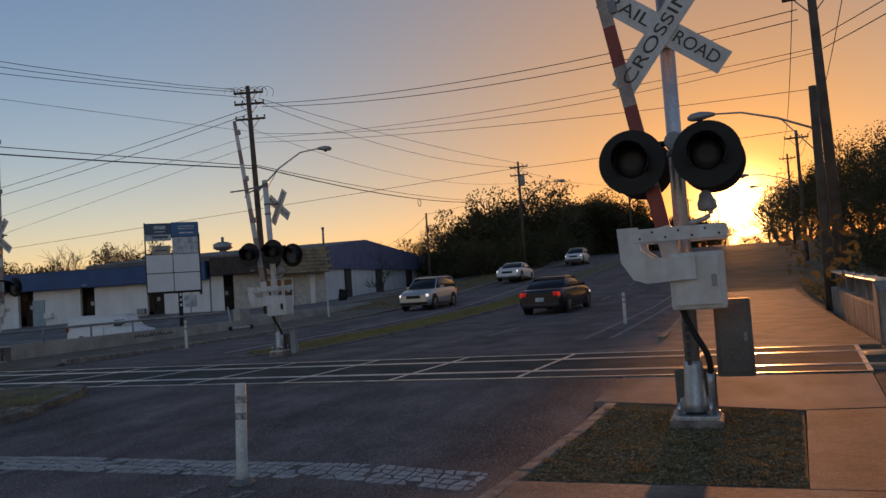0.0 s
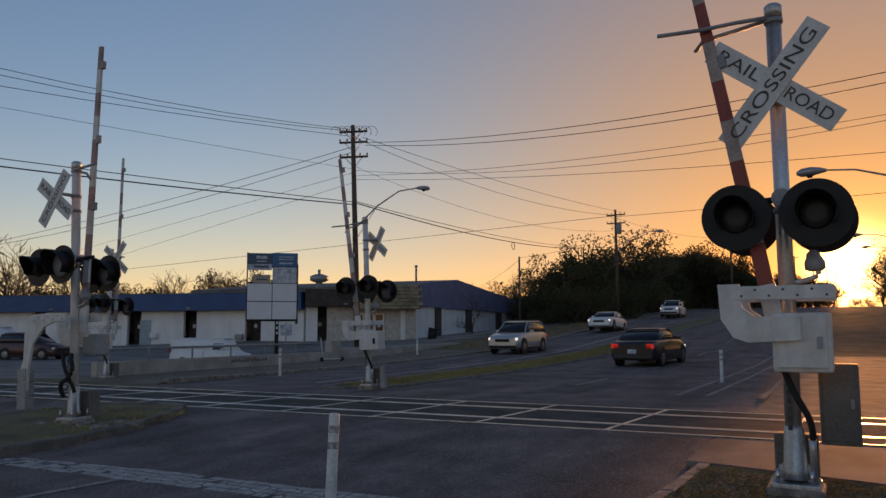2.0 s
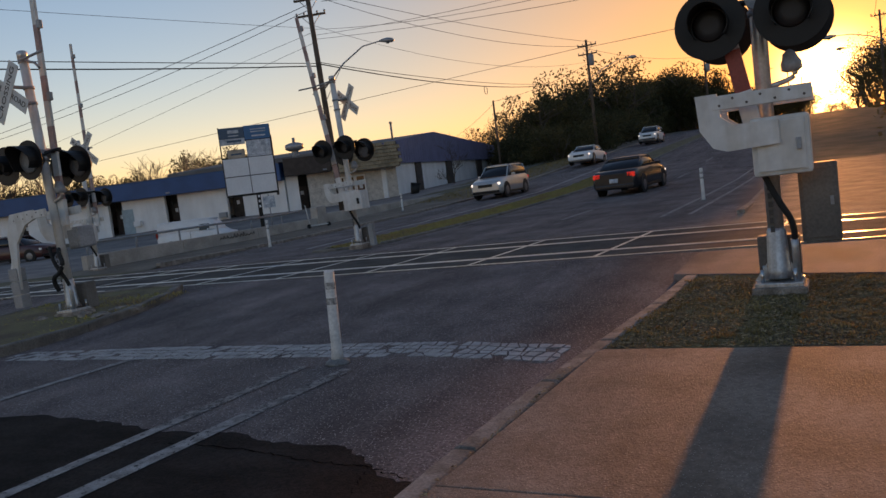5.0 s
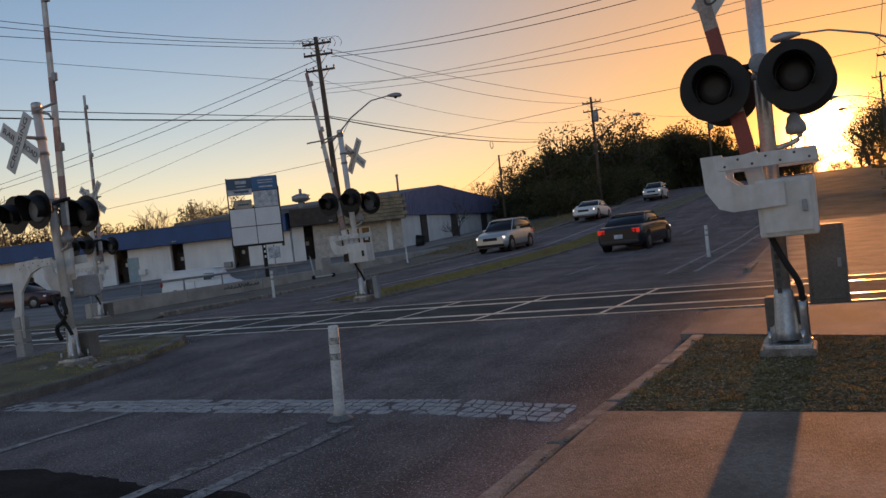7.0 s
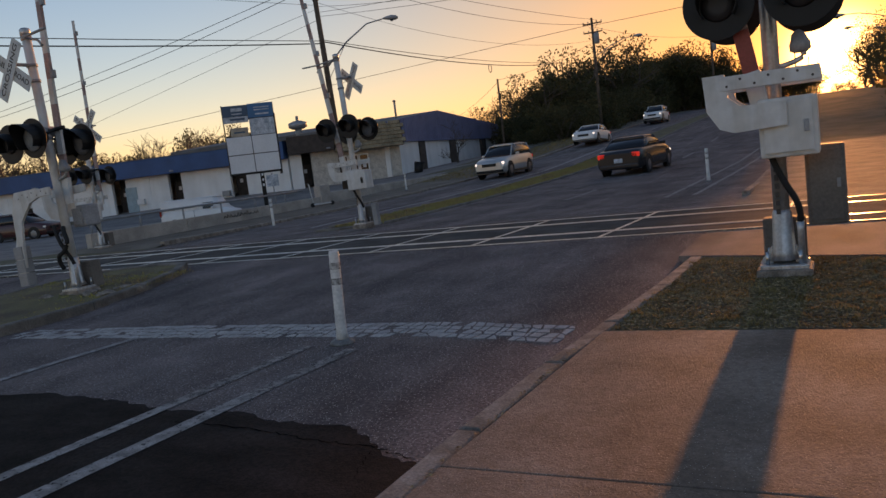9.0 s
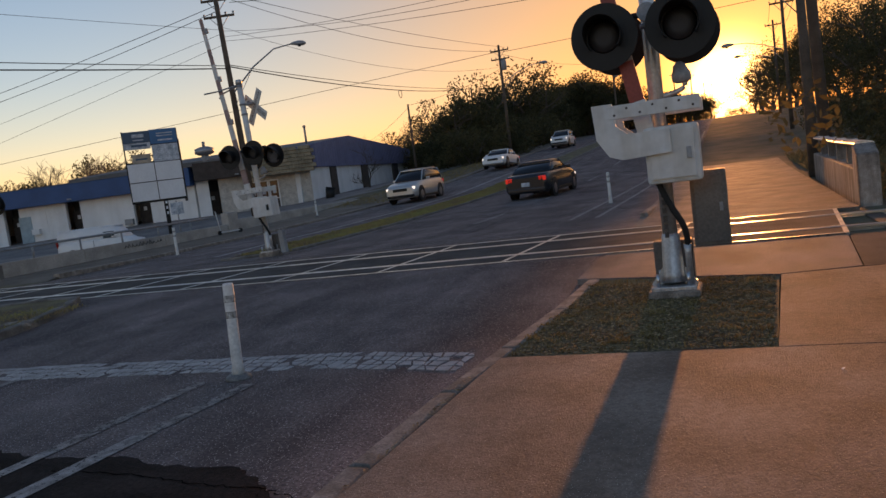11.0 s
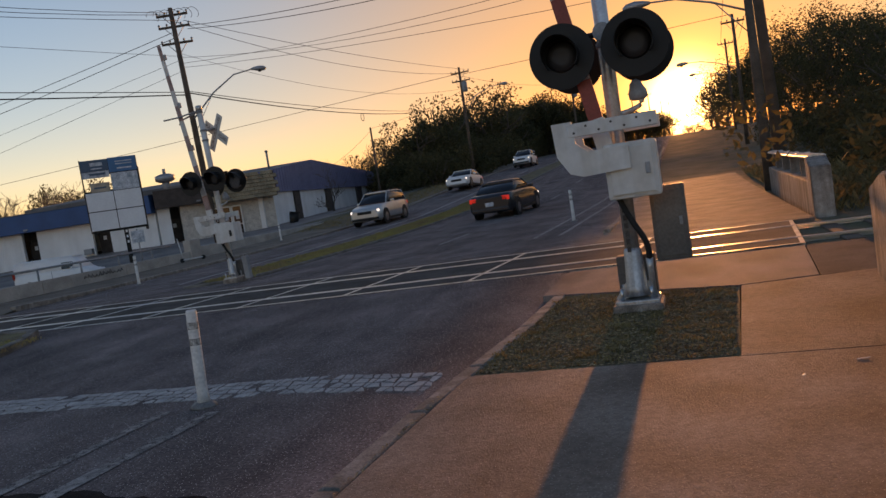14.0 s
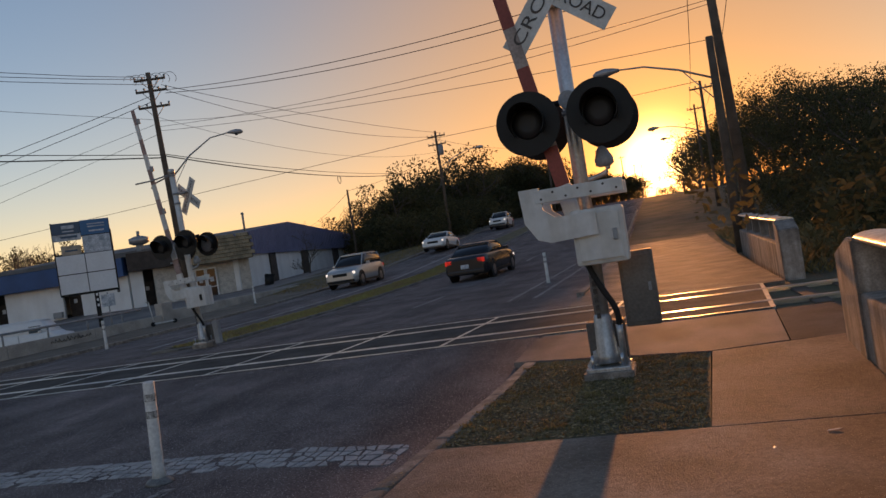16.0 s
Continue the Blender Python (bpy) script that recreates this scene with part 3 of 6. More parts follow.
track = thing("railway_track", "single railway track across the road in steel-edged panels", "railway track", kind="structure")
for y, nm in ((R1, "rail"), (R2, "rail")):
    outl = [(-0.065, -0.10), (0.065, -0.10), (0.065, -0.085), (0.012, -0.07), (0.012, -0.01), (0.036, 0.0), (0.036, 0.030), (0.028, 0.036), (-0.028, 0.036), (-0.036, 0.030), (-0.036, 0.0), (-0.012, -0.01), (-0.012, -0.07), (-0.065, -0.085)]
    b2 = profile_x(outl, -70, 45)
    r = part(nm, b2, M_rail, track, "bright worn steel rail")
    r.matrix_basis = pose(-5, y, TZ - 0.024, 0, 0, math.degrees(math.atan(TS)))
JX = [1.40, -0.86, -3.10, -5.12, -7.0, -8.9, -10.8, -12.7, -14.6, -16.5, -18.4, -20.4]


def strip(x0, x1, ya, yb, z0, z1):
    """A flat piece of the crossing between two joints."""
    return prism([(along(x0, ya), ty(ya, x0)), (along(x1, ya), ty(ya, x1)), (along(x1, yb), ty(yb, x1)), (along(x0, yb), ty(yb, x0))], TZ + z0, TZ + z1)


for x1, x0 in zip(JX, JX[1:]):
    for ya, yb in ((E1, R1 - 0.045), (R1 + 0.10, R2 - 0.10), (R2 + 0.045, E2)):
        part("crossing_panel", strip(x0 + 0.012, x1 - 0.012, ya, yb, -0.15, 0.006), M_panel, track)
for x in JX:
    for ya, yb in ((E1, R1 - 0.05), (R1 + 0.06, R2 - 0.06), (R2 + 0.05, E2)):
        part("joint_bar", strip(x - 0.03, x + 0.03, ya, yb, -0.03, 0.010), M_angle, track)
for y, w in ((E1, 0.05), (E2 - 0.05, 0.05), (R1 + 0.085, 0.025), (R2 - 0.11, 0.025)):
    part("edge_angle", strip(JX[-1], JX[0], y, y + w, -0.05, 0.011), M_angle, track)
for x0, x1 in ((1.5, 45), (-70, -20.95)):
    part("ballast_bed", prism([(x0, ty(10.3, x0)), (x1, ty(10.3, x1)), (x1, ty(14.2, x1)), (x0, ty(14.2, x0))], -0.3, TZ - 0.075), M_ballast, track)
for i in range(26):
    x = 1.95 + 0.6 * i
    part("sleeper", box((x, ty(12.23, x), TZ - 0.075), (0.23, 2.6, 0.08), 0.01), M_pole, track)

# ---- parapets with metal rail ----


def parapet(name, x0, x1, end, other, label, turn, pier=1.05, h=lambda y: 0.0):
    """A concrete parapet from an end pier at y = end: low wall with a ledge, pier with a sloped head, posts, oval rail; turned about the pier's foot."""
    p = thing(name, label, "parapet", Matrix.Translation((x0, end, 0)) @ pose(0, 0, 0, 0, 0, turn) @ Matrix.Translation((-x0, -end, 0)), kind="structure")
    s = 1 if other > end else -1
    low = lambda x, y: h(y) - 0.3
    wa, wb = sorted((end + s * (pier - 0.05), other))
    part("wall", prism([(x0, wa), (x1, wa), (x1, wb), (x0, wb)], low, lambda x, y: 0.69 + h(y), bevel=0.03), M_wallcon, p, "stained concrete low wall")
    hz = h(end)
    b2 = profile_x([(end, hz - 0.3), (end, hz + 0.94), (end + s * 0.02, hz + 0.96), (end + s * 0.72 * pier, hz + 1.12), (end + s * pier, hz + 1.12), (end + s * pier, hz - 0.3)], x0 - 0.02, x1 + 0.02, 0.018)
    part("end_pier", b2, M_wallcon, p, "concrete end pier with a sloped head")
    ya = end + s * pier
    yy = [ya + s * 2.05 * i for i in range(1, int(abs(other - ya) / 2.05) + 1)]
    for y in yy:
        b2 = profile_x([(y - 0.14, 0.67 + h(y)), (y - 0.08, 1.06 + h(y)), (y + 0.08, 1.06 + h(y)), (y + 0.14, 0.67 + h(y))], x0 + 0.10, x0 + 0.30, 0.012)
        part("post", b2, M_wallcon, p)
    bm = bmesh.new()
    rings = []
    for y in (ya - s * 0.10, ya, *yy, other):
        rings.append([bm.verts.new((x0 + 0.17 + 0.155 * math.cos(a), y, 1.115 + h(y) + 0.05 * math.sin(a))) for a in [2 * math.pi * k / 20 for k in range(20)]])
    for a, b in zip(rings, rings[1:]):
        for k in range(20):
            f = bm.faces.new((a[k], b[k], b[(k + 1) % 20], a[(k + 1) % 20]))
            f.smooth = True
    bm.faces.new(rings[0][::-1])
    bm.faces.new(rings[-1])
    bmesh.ops.recalc_face_normals(bm, faces=bm.faces)
    part("hand_rail", bm, M_handrail, p, "oval metal hand rail catching the sun")
    for y in yy:
        part("rail_sleeve", prism([(x0 + 0.04, y - 0.09), (x0 + 0.30, y - 0.09), (x0 + 0.30, y + 0.09), (x0 + 0.04, y + 0.09)], 1.14 + h(y), 1.172 + h(y), bevel=0.01), M_handrail, p, "flat splice plate on the rail")
    return p


parapet("parapet", 1.58, 2.0, 7.92, -8.0, "stained concrete parapet with a metal rail beside the sidewalk", -3.9)
parapet("parapet_far", 2.0, 2.3, 14.6, 25.0, "concrete parapet with a metal rail beyond the track", -1.5, pier=0.6, h=lambda y: rise(y) * smooth(17, 25, y))

# ---- crossing signals ----


def word_mesh(text, size, span):
    cu = bpy.data.curves.new("lettering", "FONT")
    cu.body, cu.size, cu.align_x, cu.align_y, cu.extrude = text, size, "CENTER", "CENTER", 0.002
    tmp = new("lettering", cu)
    bpy.context.view_layer.update()
    me = bpy.data.meshes.new_from_object(tmp.evaluated_get(bpy.context.evaluated_depsgraph_get()))
    bpy.data.objects.remove(tmp)
    me.materials.clear()
    me.materials.append(M_ink)
    wide = max(v.co.x for v in me.vertices) - min(v.co.x for v in me.vertices)
    me.transform(Matrix.Diagonal((span / wide, 1, 1, 1)))
    return me


WORDS = {w: word_mesh(w, 0.155, s) for w, s in (("RAIL", 0.43), ("ROAD", 0.45), ("CROSSING", 1.14))}


def lamp_disc(c, face, parent, r=0.295, pale=False):
    """A crossing light: thin round background, housing behind, hood and red lens towards face (-1 or 1 along y)."""
    x, y, z = c
    bm = tube([(x, y - 0.006, z), (x, y + 0.006, z)], r, 40)
    d = part("light_background", bm, M_black, parent, "round black light background")
    part("light_housing", tube([(x, y - face * 0.01, z), (x, y - face * 0.10, z), (x, y - face * 0.20, z)], [0.15, 0.14, 0.08], 20), M_black, d)
    part("lens", tube([(x, y + face * 0.008, z), (x, y + face * 0.03, z), (x, y + face * 0.04, z)], [0.20, 0.18, 0.10] if pale else [0.145, 0.13, 0.07], 24), M_lensgrey if pale else M_lens, d, "unlit grey-looking lens" if pale else "unlit dark lens")
    wide = 0.05 if pale else 0.0
    bm = bmesh.new()
    prev = None
    for k in range(19):
        a = radians(-40 + 260 * k / 18)
        ca, sa = math.cos(a), math.sin(a)
        length = 0.16 + 0.14 * max(0, sa)
        ring = [bm.verts.new((x + rr * ca, y + face * yy, z + rr * sa)) for rr, yy in ((0.165 + wide, 0.0), (0.165 + wide, length), (0.158 + wide, length), (0.158 + wide, 0.0))]
        if prev:
            for i in range(4):
                bm.faces.new((prev[i], ring[i], ring[(i + 1) % 4], prev[(i + 1) % 4]))
        prev = ring
    bmesh.ops.recalc_face_normals(bm, faces=bm.faces)
    part("hood", bm, M_black, d)


def crossbuck(parent, c, size=1.30, face=0.0):
    """Two crossed white boards lettered on the side that faces -y."""
    x, y, z = c
    w = 0.225
    for ang, off, words in ((-38, 0.0, (("RAIL", -0.36), ("ROAD", 0.36))), (52, -0.014, (("CROSSING", 0.0),))):
        turn = pose(0, 0, 0, 0, 0, face) @ pose(0, 0, 0, 0, -ang, 0)
        b2 = box((0, 0, 0), (size, 0.008, w), 0.003, None)
        bmesh.ops.transform(b2, matrix=Matrix.Translation((x, y + off, z)) @ turn, verts=b2.verts)
        board = part("blade", b2, M_sign, parent, "white board with black capital letters")
        for word, shift in words:
            ob = new("lettering", WORDS[word])
            ob.parent = board
            ob.matrix_basis = Matrix.Translation((x, y + off, z)) @ turn @ pose(shift * size / 1.3, -0.007, 0, 90, 0, 0) @ Matrix.Diagonal((size / 1.3, 1.05 * size / 1.3, 1, 1))


def crossing_signal(m, label, top=4.4, disc_z=2.5, cb=(0.0, -0.12, 3.7), lean=10.0, side=-1, arm_top=6.2, arm_x=-0.2, rod=1.0, box_side=0, long=False, arm_y=-0.14, faded=True, cb_size=1.3, db=0.45, da=0.32, pale=(), lift=0.0, reach=1.0, cb_face=0.0, front=None, back=None, drop=(0.02, -0.05), base=0.42):
    s = thing("crossing_signal", label, "railway signal", m, group="railway crossing signals")
    part("mast", tube([(0, 0, 0.25), (0, 0, top - 0.12)], 0.068, 20), M_alu if lift else M_white, s, "scuffed aluminium mast" if lift else "scuffed white mast")
    part("mast_cap", tube([(0, 0, top - 0.13), (0, 0, top - 0.02), (0, 0, top)], [0.078, 0.078, 0.06], 20), M_alu, s)
    part("foundation", box((0, 0, 0.0), (base, base, 0.14), 0.02), M_kerb, s, "square concrete foundation")
    part("base_flange", box((0, 0, 0.085), (base - 0.06, base - 0.06, 0.04), 0.008), M_alu, s)
    part("base_cone", tube([(0, 0, 0.13), (0, 0, 0.20), (0, 0, 0.55), (0, 0, 0.58)], [0.13, 0.10, 0.082, 0.07], 16), M_alu, s)
    for i in range(4):
        a = math.pi / 4 + i * math.pi / 2
        part("anchor_bolt", tube([(0.19 * math.cos(a), 0.19 * math.sin(a), 0.10), (0.19 * math.cos(a), 0.19 * math.sin(a), 0.22)], 0.017, 6), M_rail, s)
    if lift:
        for sx in (-1, 1):
            b2 = bmesh.new()
            tri = [(sx * 0.09, 0.105), (sx * 0.21, 0.105), (sx * 0.10, 0.26)]
            fa = [b2.verts.new((px, -0.012, pz)) for px, pz in tri]
            fb = [b2.verts.new((px, 0.012, pz)) for px, pz in tri]
            b2.faces.new(fa)
            b2.faces.new(fb[::-1])
            for k in range(3):
                b2.faces.new((fa[k], fb[k], fb[(k + 1) % 3], fa[(k + 1) % 3]))
            bmesh.ops.recalc_face_normals(b2, faces=b2.faces)
            part("gusset", b2, M_alu, s)
    # crossbuck and its clamps
    if cb:
        holder = part("crossbuck_bracket", box((cb[0] / 2, cb[1] / 2, cb[2] + 0.1), (0.03 + abs(cb[0]), abs(cb[1]), 0.04), 0.006), M_grey, s)
        crossbuck(holder, (cb[0], cb[1] - 0.02, cb[2]), cb_size, cb_face)
    for z in (cb[2] + 0.1, cb[2] - 0.14, disc_z + 0.05, top - 0.16) if cb else (disc_z + 0.05,):
        part("clamp", tube([(0, 0, z - 0.022), (0, 0, z + 0.022)], 0.082, 16), M_grey, s)
    # light crossarm with four lights
    arm = part("light_crossarm", tube([(-0.42, 0, disc_z + 0.16), (0.42, 0, disc_z + 0.16)], 0.028, 12), M_black, s, "dark pipe that carries the lights")
    part("crossarm_junction", tube([(0, -0.12, disc_z + 0.16), (0, 0.12, disc_z + 0.16)], 0.085, 16), M_grey, arm)
    fx = front or (-(da + 0.02), da + 0.02)
    bx = back or (-da, da)
    for k, sx in enumerate((-1, 1)):
        part("drop_pipe", tube([(fx[k], -db + 0.02, disc_z + drop[0]), ((fx[k] + bx[k]) / 2, 0, disc_z + 0.16), (bx[k], db - 0.02, disc_z + drop[1] + 0.07)], 0.022, 8), M_black, arm)
        lamp_disc((fx[k], -db, disc_z + drop[0]), -1, s, pale=(sx, -1) in pale)
        lamp_disc((bx[k], db, disc_z + drop[1]), -1 if (sx, 1) in pale else 1, s, pale=(sx, 1) in pale)
    # bell on a bent bracket
    part("bell_bracket", tube(curve([(0.05, 0, disc_z - 0.60), (0.17, 0, disc_z - 0.575), (0.25, 0, disc_z - 0.54), (0.265, 0, disc_z - 0.48)], 3), 0.024, 8), M_alu, s)
    part("bell", tube([(0.24, 0, disc_z - 0.50), (0.24, 0, disc_z - 0.48), (0.235, 0, disc_z - 0.42), (0.225, 0, disc_z - 0.34), (0.22, 0, disc_z - 0.31)], [0.05, 0.085, 0.085, 0.055, 0.02], 16), M_grey, s)
    # gate mechanism: housing, channel pair, bent counterweight plates
    hm = M_grey if long else M_white
    hw = 0.3 if box_side else (0.28 if long else 0.46)
    hy = 0.30 if long else -0.24
    part("gate_housing", box((0.12, hy, 1.20 + lift), (hw, 0.30, 0.34 if long else 0.50), 0.03), hm, s, "gate motor housing")
    part("housing_door", box((0.12, hy - 0.16, 1.20 + lift), (hw - 0.08, 0.02, 0.26 if long else 0.42), 0.008), hm, s)
    part("housing_latch", box((0.26, hy - 0.18, 1.20 + lift), (0.04, 0.03, 0.10), 0.006), M_grey, s)
    for yy in (-0.44, 0.16):
        part("channel", box((0.0, yy, 1.62 + lift), (0.78, 0.05, 0.12), 0.008), M_white, s, "white steel channel")
        outl = [(0.12, 1.22), (0.12, 1.42), (-0.28, 1.42), (-0.40, 1.50), (-0.42, 1.70), (-0.64, 1.70), (-0.62, 1.40), (-0.50, 1.24), (-0.36, 1.20)]
        if long and yy < 0:
            outl = [(0.12, 1.56), (0.12, 1.70), (-0.42, 1.70), (-0.56, 1.40), (-0.58, 1.02), (-0.68, 0.80), (-0.68, 0.36), (-0.52, 0.36), (-0.46, 0.90), (-0.38, 1.24), (-0.10, 1.50)]
        outl = [(px * (reach if px < 0 else 1), pz + lift) for px, pz in outl]
        b2 = bmesh.new()
        a = [b2.verts.new((px, yy - 0.02, pz)) for px, pz in outl]
        b = [b2.verts.new((px, yy + 0.02, pz)) for px, pz in outl]
        b2.faces.new(a)
        b2.faces.new(b[::-1])
        for i in range(len(outl)):
            b2.faces.new((a[i], b[i], b[(i + 1) % len(outl)], a[(i + 1) % len(outl)]))
        bmesh.ops.recalc_face_normals(b2, faces=b2.faces)
        part("counterweight_arm", b2, M_white, s, "bent white counterweight plate")
    # dark discs on the uncut channel stand for the shade in its holes
    for i in range(7):
        part("bolt_hole", tube([(-0.33 + 0.11 * i, -0.467, 1.62 + lift + (0.025 if i % 2 else -0.025)), (-0.33 + 0.11 * i, -0.463, 1.62 + lift + (0.025 if i % 2 else -0.025))], 0.012, 6), M_ink, s)
    for i in range(3 if long else 0):
        part("counterweight", box((-0.60, -0.40, 0.36 + 0.21 * i), (0.20, 0.16, 0.20), 0.012), M_grey, s)
    # conduit and terminal box
    if long:
        part("cable_loop", tube(curve([(0.06, -0.10, 1.06), (0.16, -0.18, 0.98), (0.24, -0.22, 0.84), (0.16, -0.24, 0.70), (0.0, -0.22, 0.64), (-0.07, -0.18, 0.54), (-0.06, -0.14, 0.42)]), 0.034, 10), M_rubber, s, "black looped cable")
    part("conduit", tube(curve([(-0.06, -0.16, 1.12), (-0.01, -0.19, 0.98), (0.06, -0.20, 0.82), (0.13, -0.18, 0.68), (0.155, -0.14, 0.56), (0.15, -0.10, 0.46)]), 0.028, 10), M_rubber, s, "black bent cable conduit")
    part("conduit_riser", tube([(0.15, -0.10, 0.06), (0.15, -0.10, 0.40), (0.15, -0.10, 0.48)], [0.03, 0.03, 0.036], 10), M_alu, s)
    # box added low and wide to broaden the mast's shadow on the sidewalk
    part("terminal_box", box((0.0, 0.24, 0.28), (0.36, 0.20, 0.42), 0.02), M_relay, s)
    if lift:
        part("relay_box", box((0.37, 0.14, 0.77), (0.32, 0.20, 0.70), 0.02), M_relay, s, "brown-grey relay box hung behind the mast")
        part("relay_door", box((0.37, 0.034, 0.77), (0.26, 0.012, 0.62), 0.006), M_relay, s)
        part("relay_hasp", box((0.47, 0.022, 0.78), (0.03, 0.015, 0.08), 0.004), M_grey, s)
    for i in range(6):
        part("number_mark", box((-0.02, -0.101, 0.95 - 0.075 * i), (0.035, 0.004, 0.05), 0), M_ink, s)
    if box_side:
        c = part("control_box", box((box_side * 0.34, -0.32, 1.18), (0.50, 0.34, 0.46), 0.02), M_white, s, "white control box")
        part("box_latch", box((box_side * 0.48, -0.497, 1.16), (0.06, 0.02, 0.14), 0.004), M_black, c)
        part("pedestal", box((box_side * 0.42, 0.0, 0.28), (0.14, 0.14, 0.56), 0.02), M_grey, s)
    # raised gate arm: red and white lengths, leaning
    tilt = pose(arm_x, arm_y, 1.5, 0, side * lean, 0)
    length = (arm_top - 1.5) / math.cos(radians(lean))
    g = part("gate_arm", box((0, 0, 0.12), (0.15, 0.07, 0.40), 0.01), M_white, s, "raised gate arm in red and white")
    g.matrix_basis = tilt
    n = round(length / 0.41)
    for i in range(n):
        wa, wb = 0.135 - 0.06 * i / n, 0.135 - 0.06 * (i + 1) / n
        z0, z1 = 0.3 + (length - 0.3) * i / n, 0.3 + (length - 0.3) * (i + 1) / n
        b2 = bmesh.new()
        lo = [b2.verts.new((sx * wa / 2, sy * 0.022, z0)) for sx, sy in ((-1, -1), (1, -1), (1, 1), (-1, 1))]
        hi = [b2.verts.new((sx * wb / 2, sy * 0.022, z1 - 0.002)) for sx, sy in ((-1, -1), (1, -1), (1, 1), (-1, 1))]
        b2.faces.new(lo[::-1])
        b2.faces.new(hi)
        for k in range(4):
            b2.faces.new((lo[k], lo[(k + 1) % 4], hi[(k + 1) % 4], hi[k]))
        part("arm_length", b2, (M_armback if faded else M_red) if i % 2 == 0 else (M_sign if faded else M_armpale), g, ("faded red length" if faded else "red reflective length") if i % 2 == 0 else ("white reflective length" if faded else "pale tan length"))
    for z in (length * 0.42, length * 0.66, length * 0.93):
        part("arm_light", box((0.075, 0.0, z), (0.07, 0.07, 0.13), 0.015), M_grey, g, "small arm light")
    # rods that steady the raised arm
    if rod:
        ax = arm_x + side * math.tan(radians(lean)) * (top - 0.12 - 1.5)
        part("arm_rest", tube([(0, -0.02, top - 0.12), (ax * 0.5, -0.16, top - 0.17), (ax, -0.21, top - 0.2), (ax + side * 0.42 * rod, -0.22, top - 0.19)], 0.02, 8), M_grey, s, "bent steady rod")
        part("arm_rest", tube([(0, 0.02, top - 0.12), (ax * 0.5, -0.05, top - 0.20), (ax + side * 0.02, -0.08, top - 0.26), (ax + side * 0.10, -0.08, top - 0.36)], 0.02, 8), M_grey, s, "bent steady rod")
    return s


crossing_signal(pose(-0.555, 7.45, 0.13), "railway crossing signal with crossbuck and raised gate beside the sidewalk", top=4.42, disc_z=2.43, cb=(-0.02, -0.12, 3.62), lean=10, side=-1, arm_top=7.2, arm_x=-0.10, faded=False, db=0.27, front=(-0.37, 0.28), back=(-0.34, 0.31), drop=(-0.015, -0.02), lift=0.11, reach=0.82, base=0.46)
crossing_signal(pose(-10.79, 7.99, 0.14, 0, -3.0, 0), "railway crossing signal with raised gate on the near median", top=4.15, disc_z=2.40, cb=(0.04, -0.38, 3.48), lean=4.8, side=1, arm_top=6.0, arm_x=0.12, arm_y=0.06, long=True, cb_size=0.96, front=(-0.25, 0.29), back=(-0.19, 0.19), pale=((1, -1), (1, 1)))
crossing_signal(pose(-10.85, 16.4, 0.12, 0, -2.3, 0), "railway crossing signal with a white control box on the far median", top=4.35, disc_z=2.48, cb=(0.25, 0.16, 3.64), cb_size=0.95, cb_face=-21, lean=5.9, side=-1, arm_top=5.95, arm_x=-0.19, box_side=1, pale=((1, 1),), reach=0.75)
crossing_signal(pose(-21.06, 16.8, 0.06), "railway crossing signal at the far side of the oncoming lanes", top=4.15, disc_z=2.35, cb=(0.62, -0.3, 3.75), lean=0.8, side=1, arm_top=7.1, arm_x=0.25, arm_y=0.05, pale=((1, 1),))

# ---- delineator posts ----


def delineator(x, y, z, label, height=0.84, lean=0.0):
    d = thing("delineator_post", label, "bollard", pose(x, y, z, 0, lean, 0), group="white delineator posts")
    part("foot", tube([(0, 0, 0), (0, 0, 0.02), (0, 0, 0.05)], [0.115, 0.11, 0.07], 20), M_band, d, "grey rubber foot")
    part("shaft", tube([(0, 0, 0.03), (0, 0, 0.12), (0, 0, height - 0.02), (0, 0, height)], [0.06, 0.048, 0.046, 0.042], 18), M_post, d, "dirty white plastic tube")
    for z0 in (height - 0.16, height - 0.30):
        part("reflective_band", tube([(0, 0, z0), (0, 0, z0 + 0.06)], 0.0485, 18, caps=False), M_smudge, d, "worn grey reflective band")
    return d


delineator(-4.11, 5.5, 0.0, "white plastic delineator post with worn bands, leaning beside the stop line", lean=2.5)
delineator(-17.0, 20.35, 0.02, "slim white delineator post at the dirt verge", 0.95)
delineator(-20.1, 35.0, 0.25, "slim white delineator post at the dirt verge", 0.95)
delineator(-3.35, 22.8, 0.03, "white delineator post between the painted lines", 0.95)

# ---- utility poles, street lamps, wires ----


def insulator(p, parent):
    x, y, z = p
    part("insulator", tube([(x, y, z), (x, y, z + 0.05), (x, y, z + 0.06), (x, y, z + 0.12), (x, y, z + 0.16)], [0.03, 0.03, 0.06, 0.06, 0.03], 8), M_grey, parent)


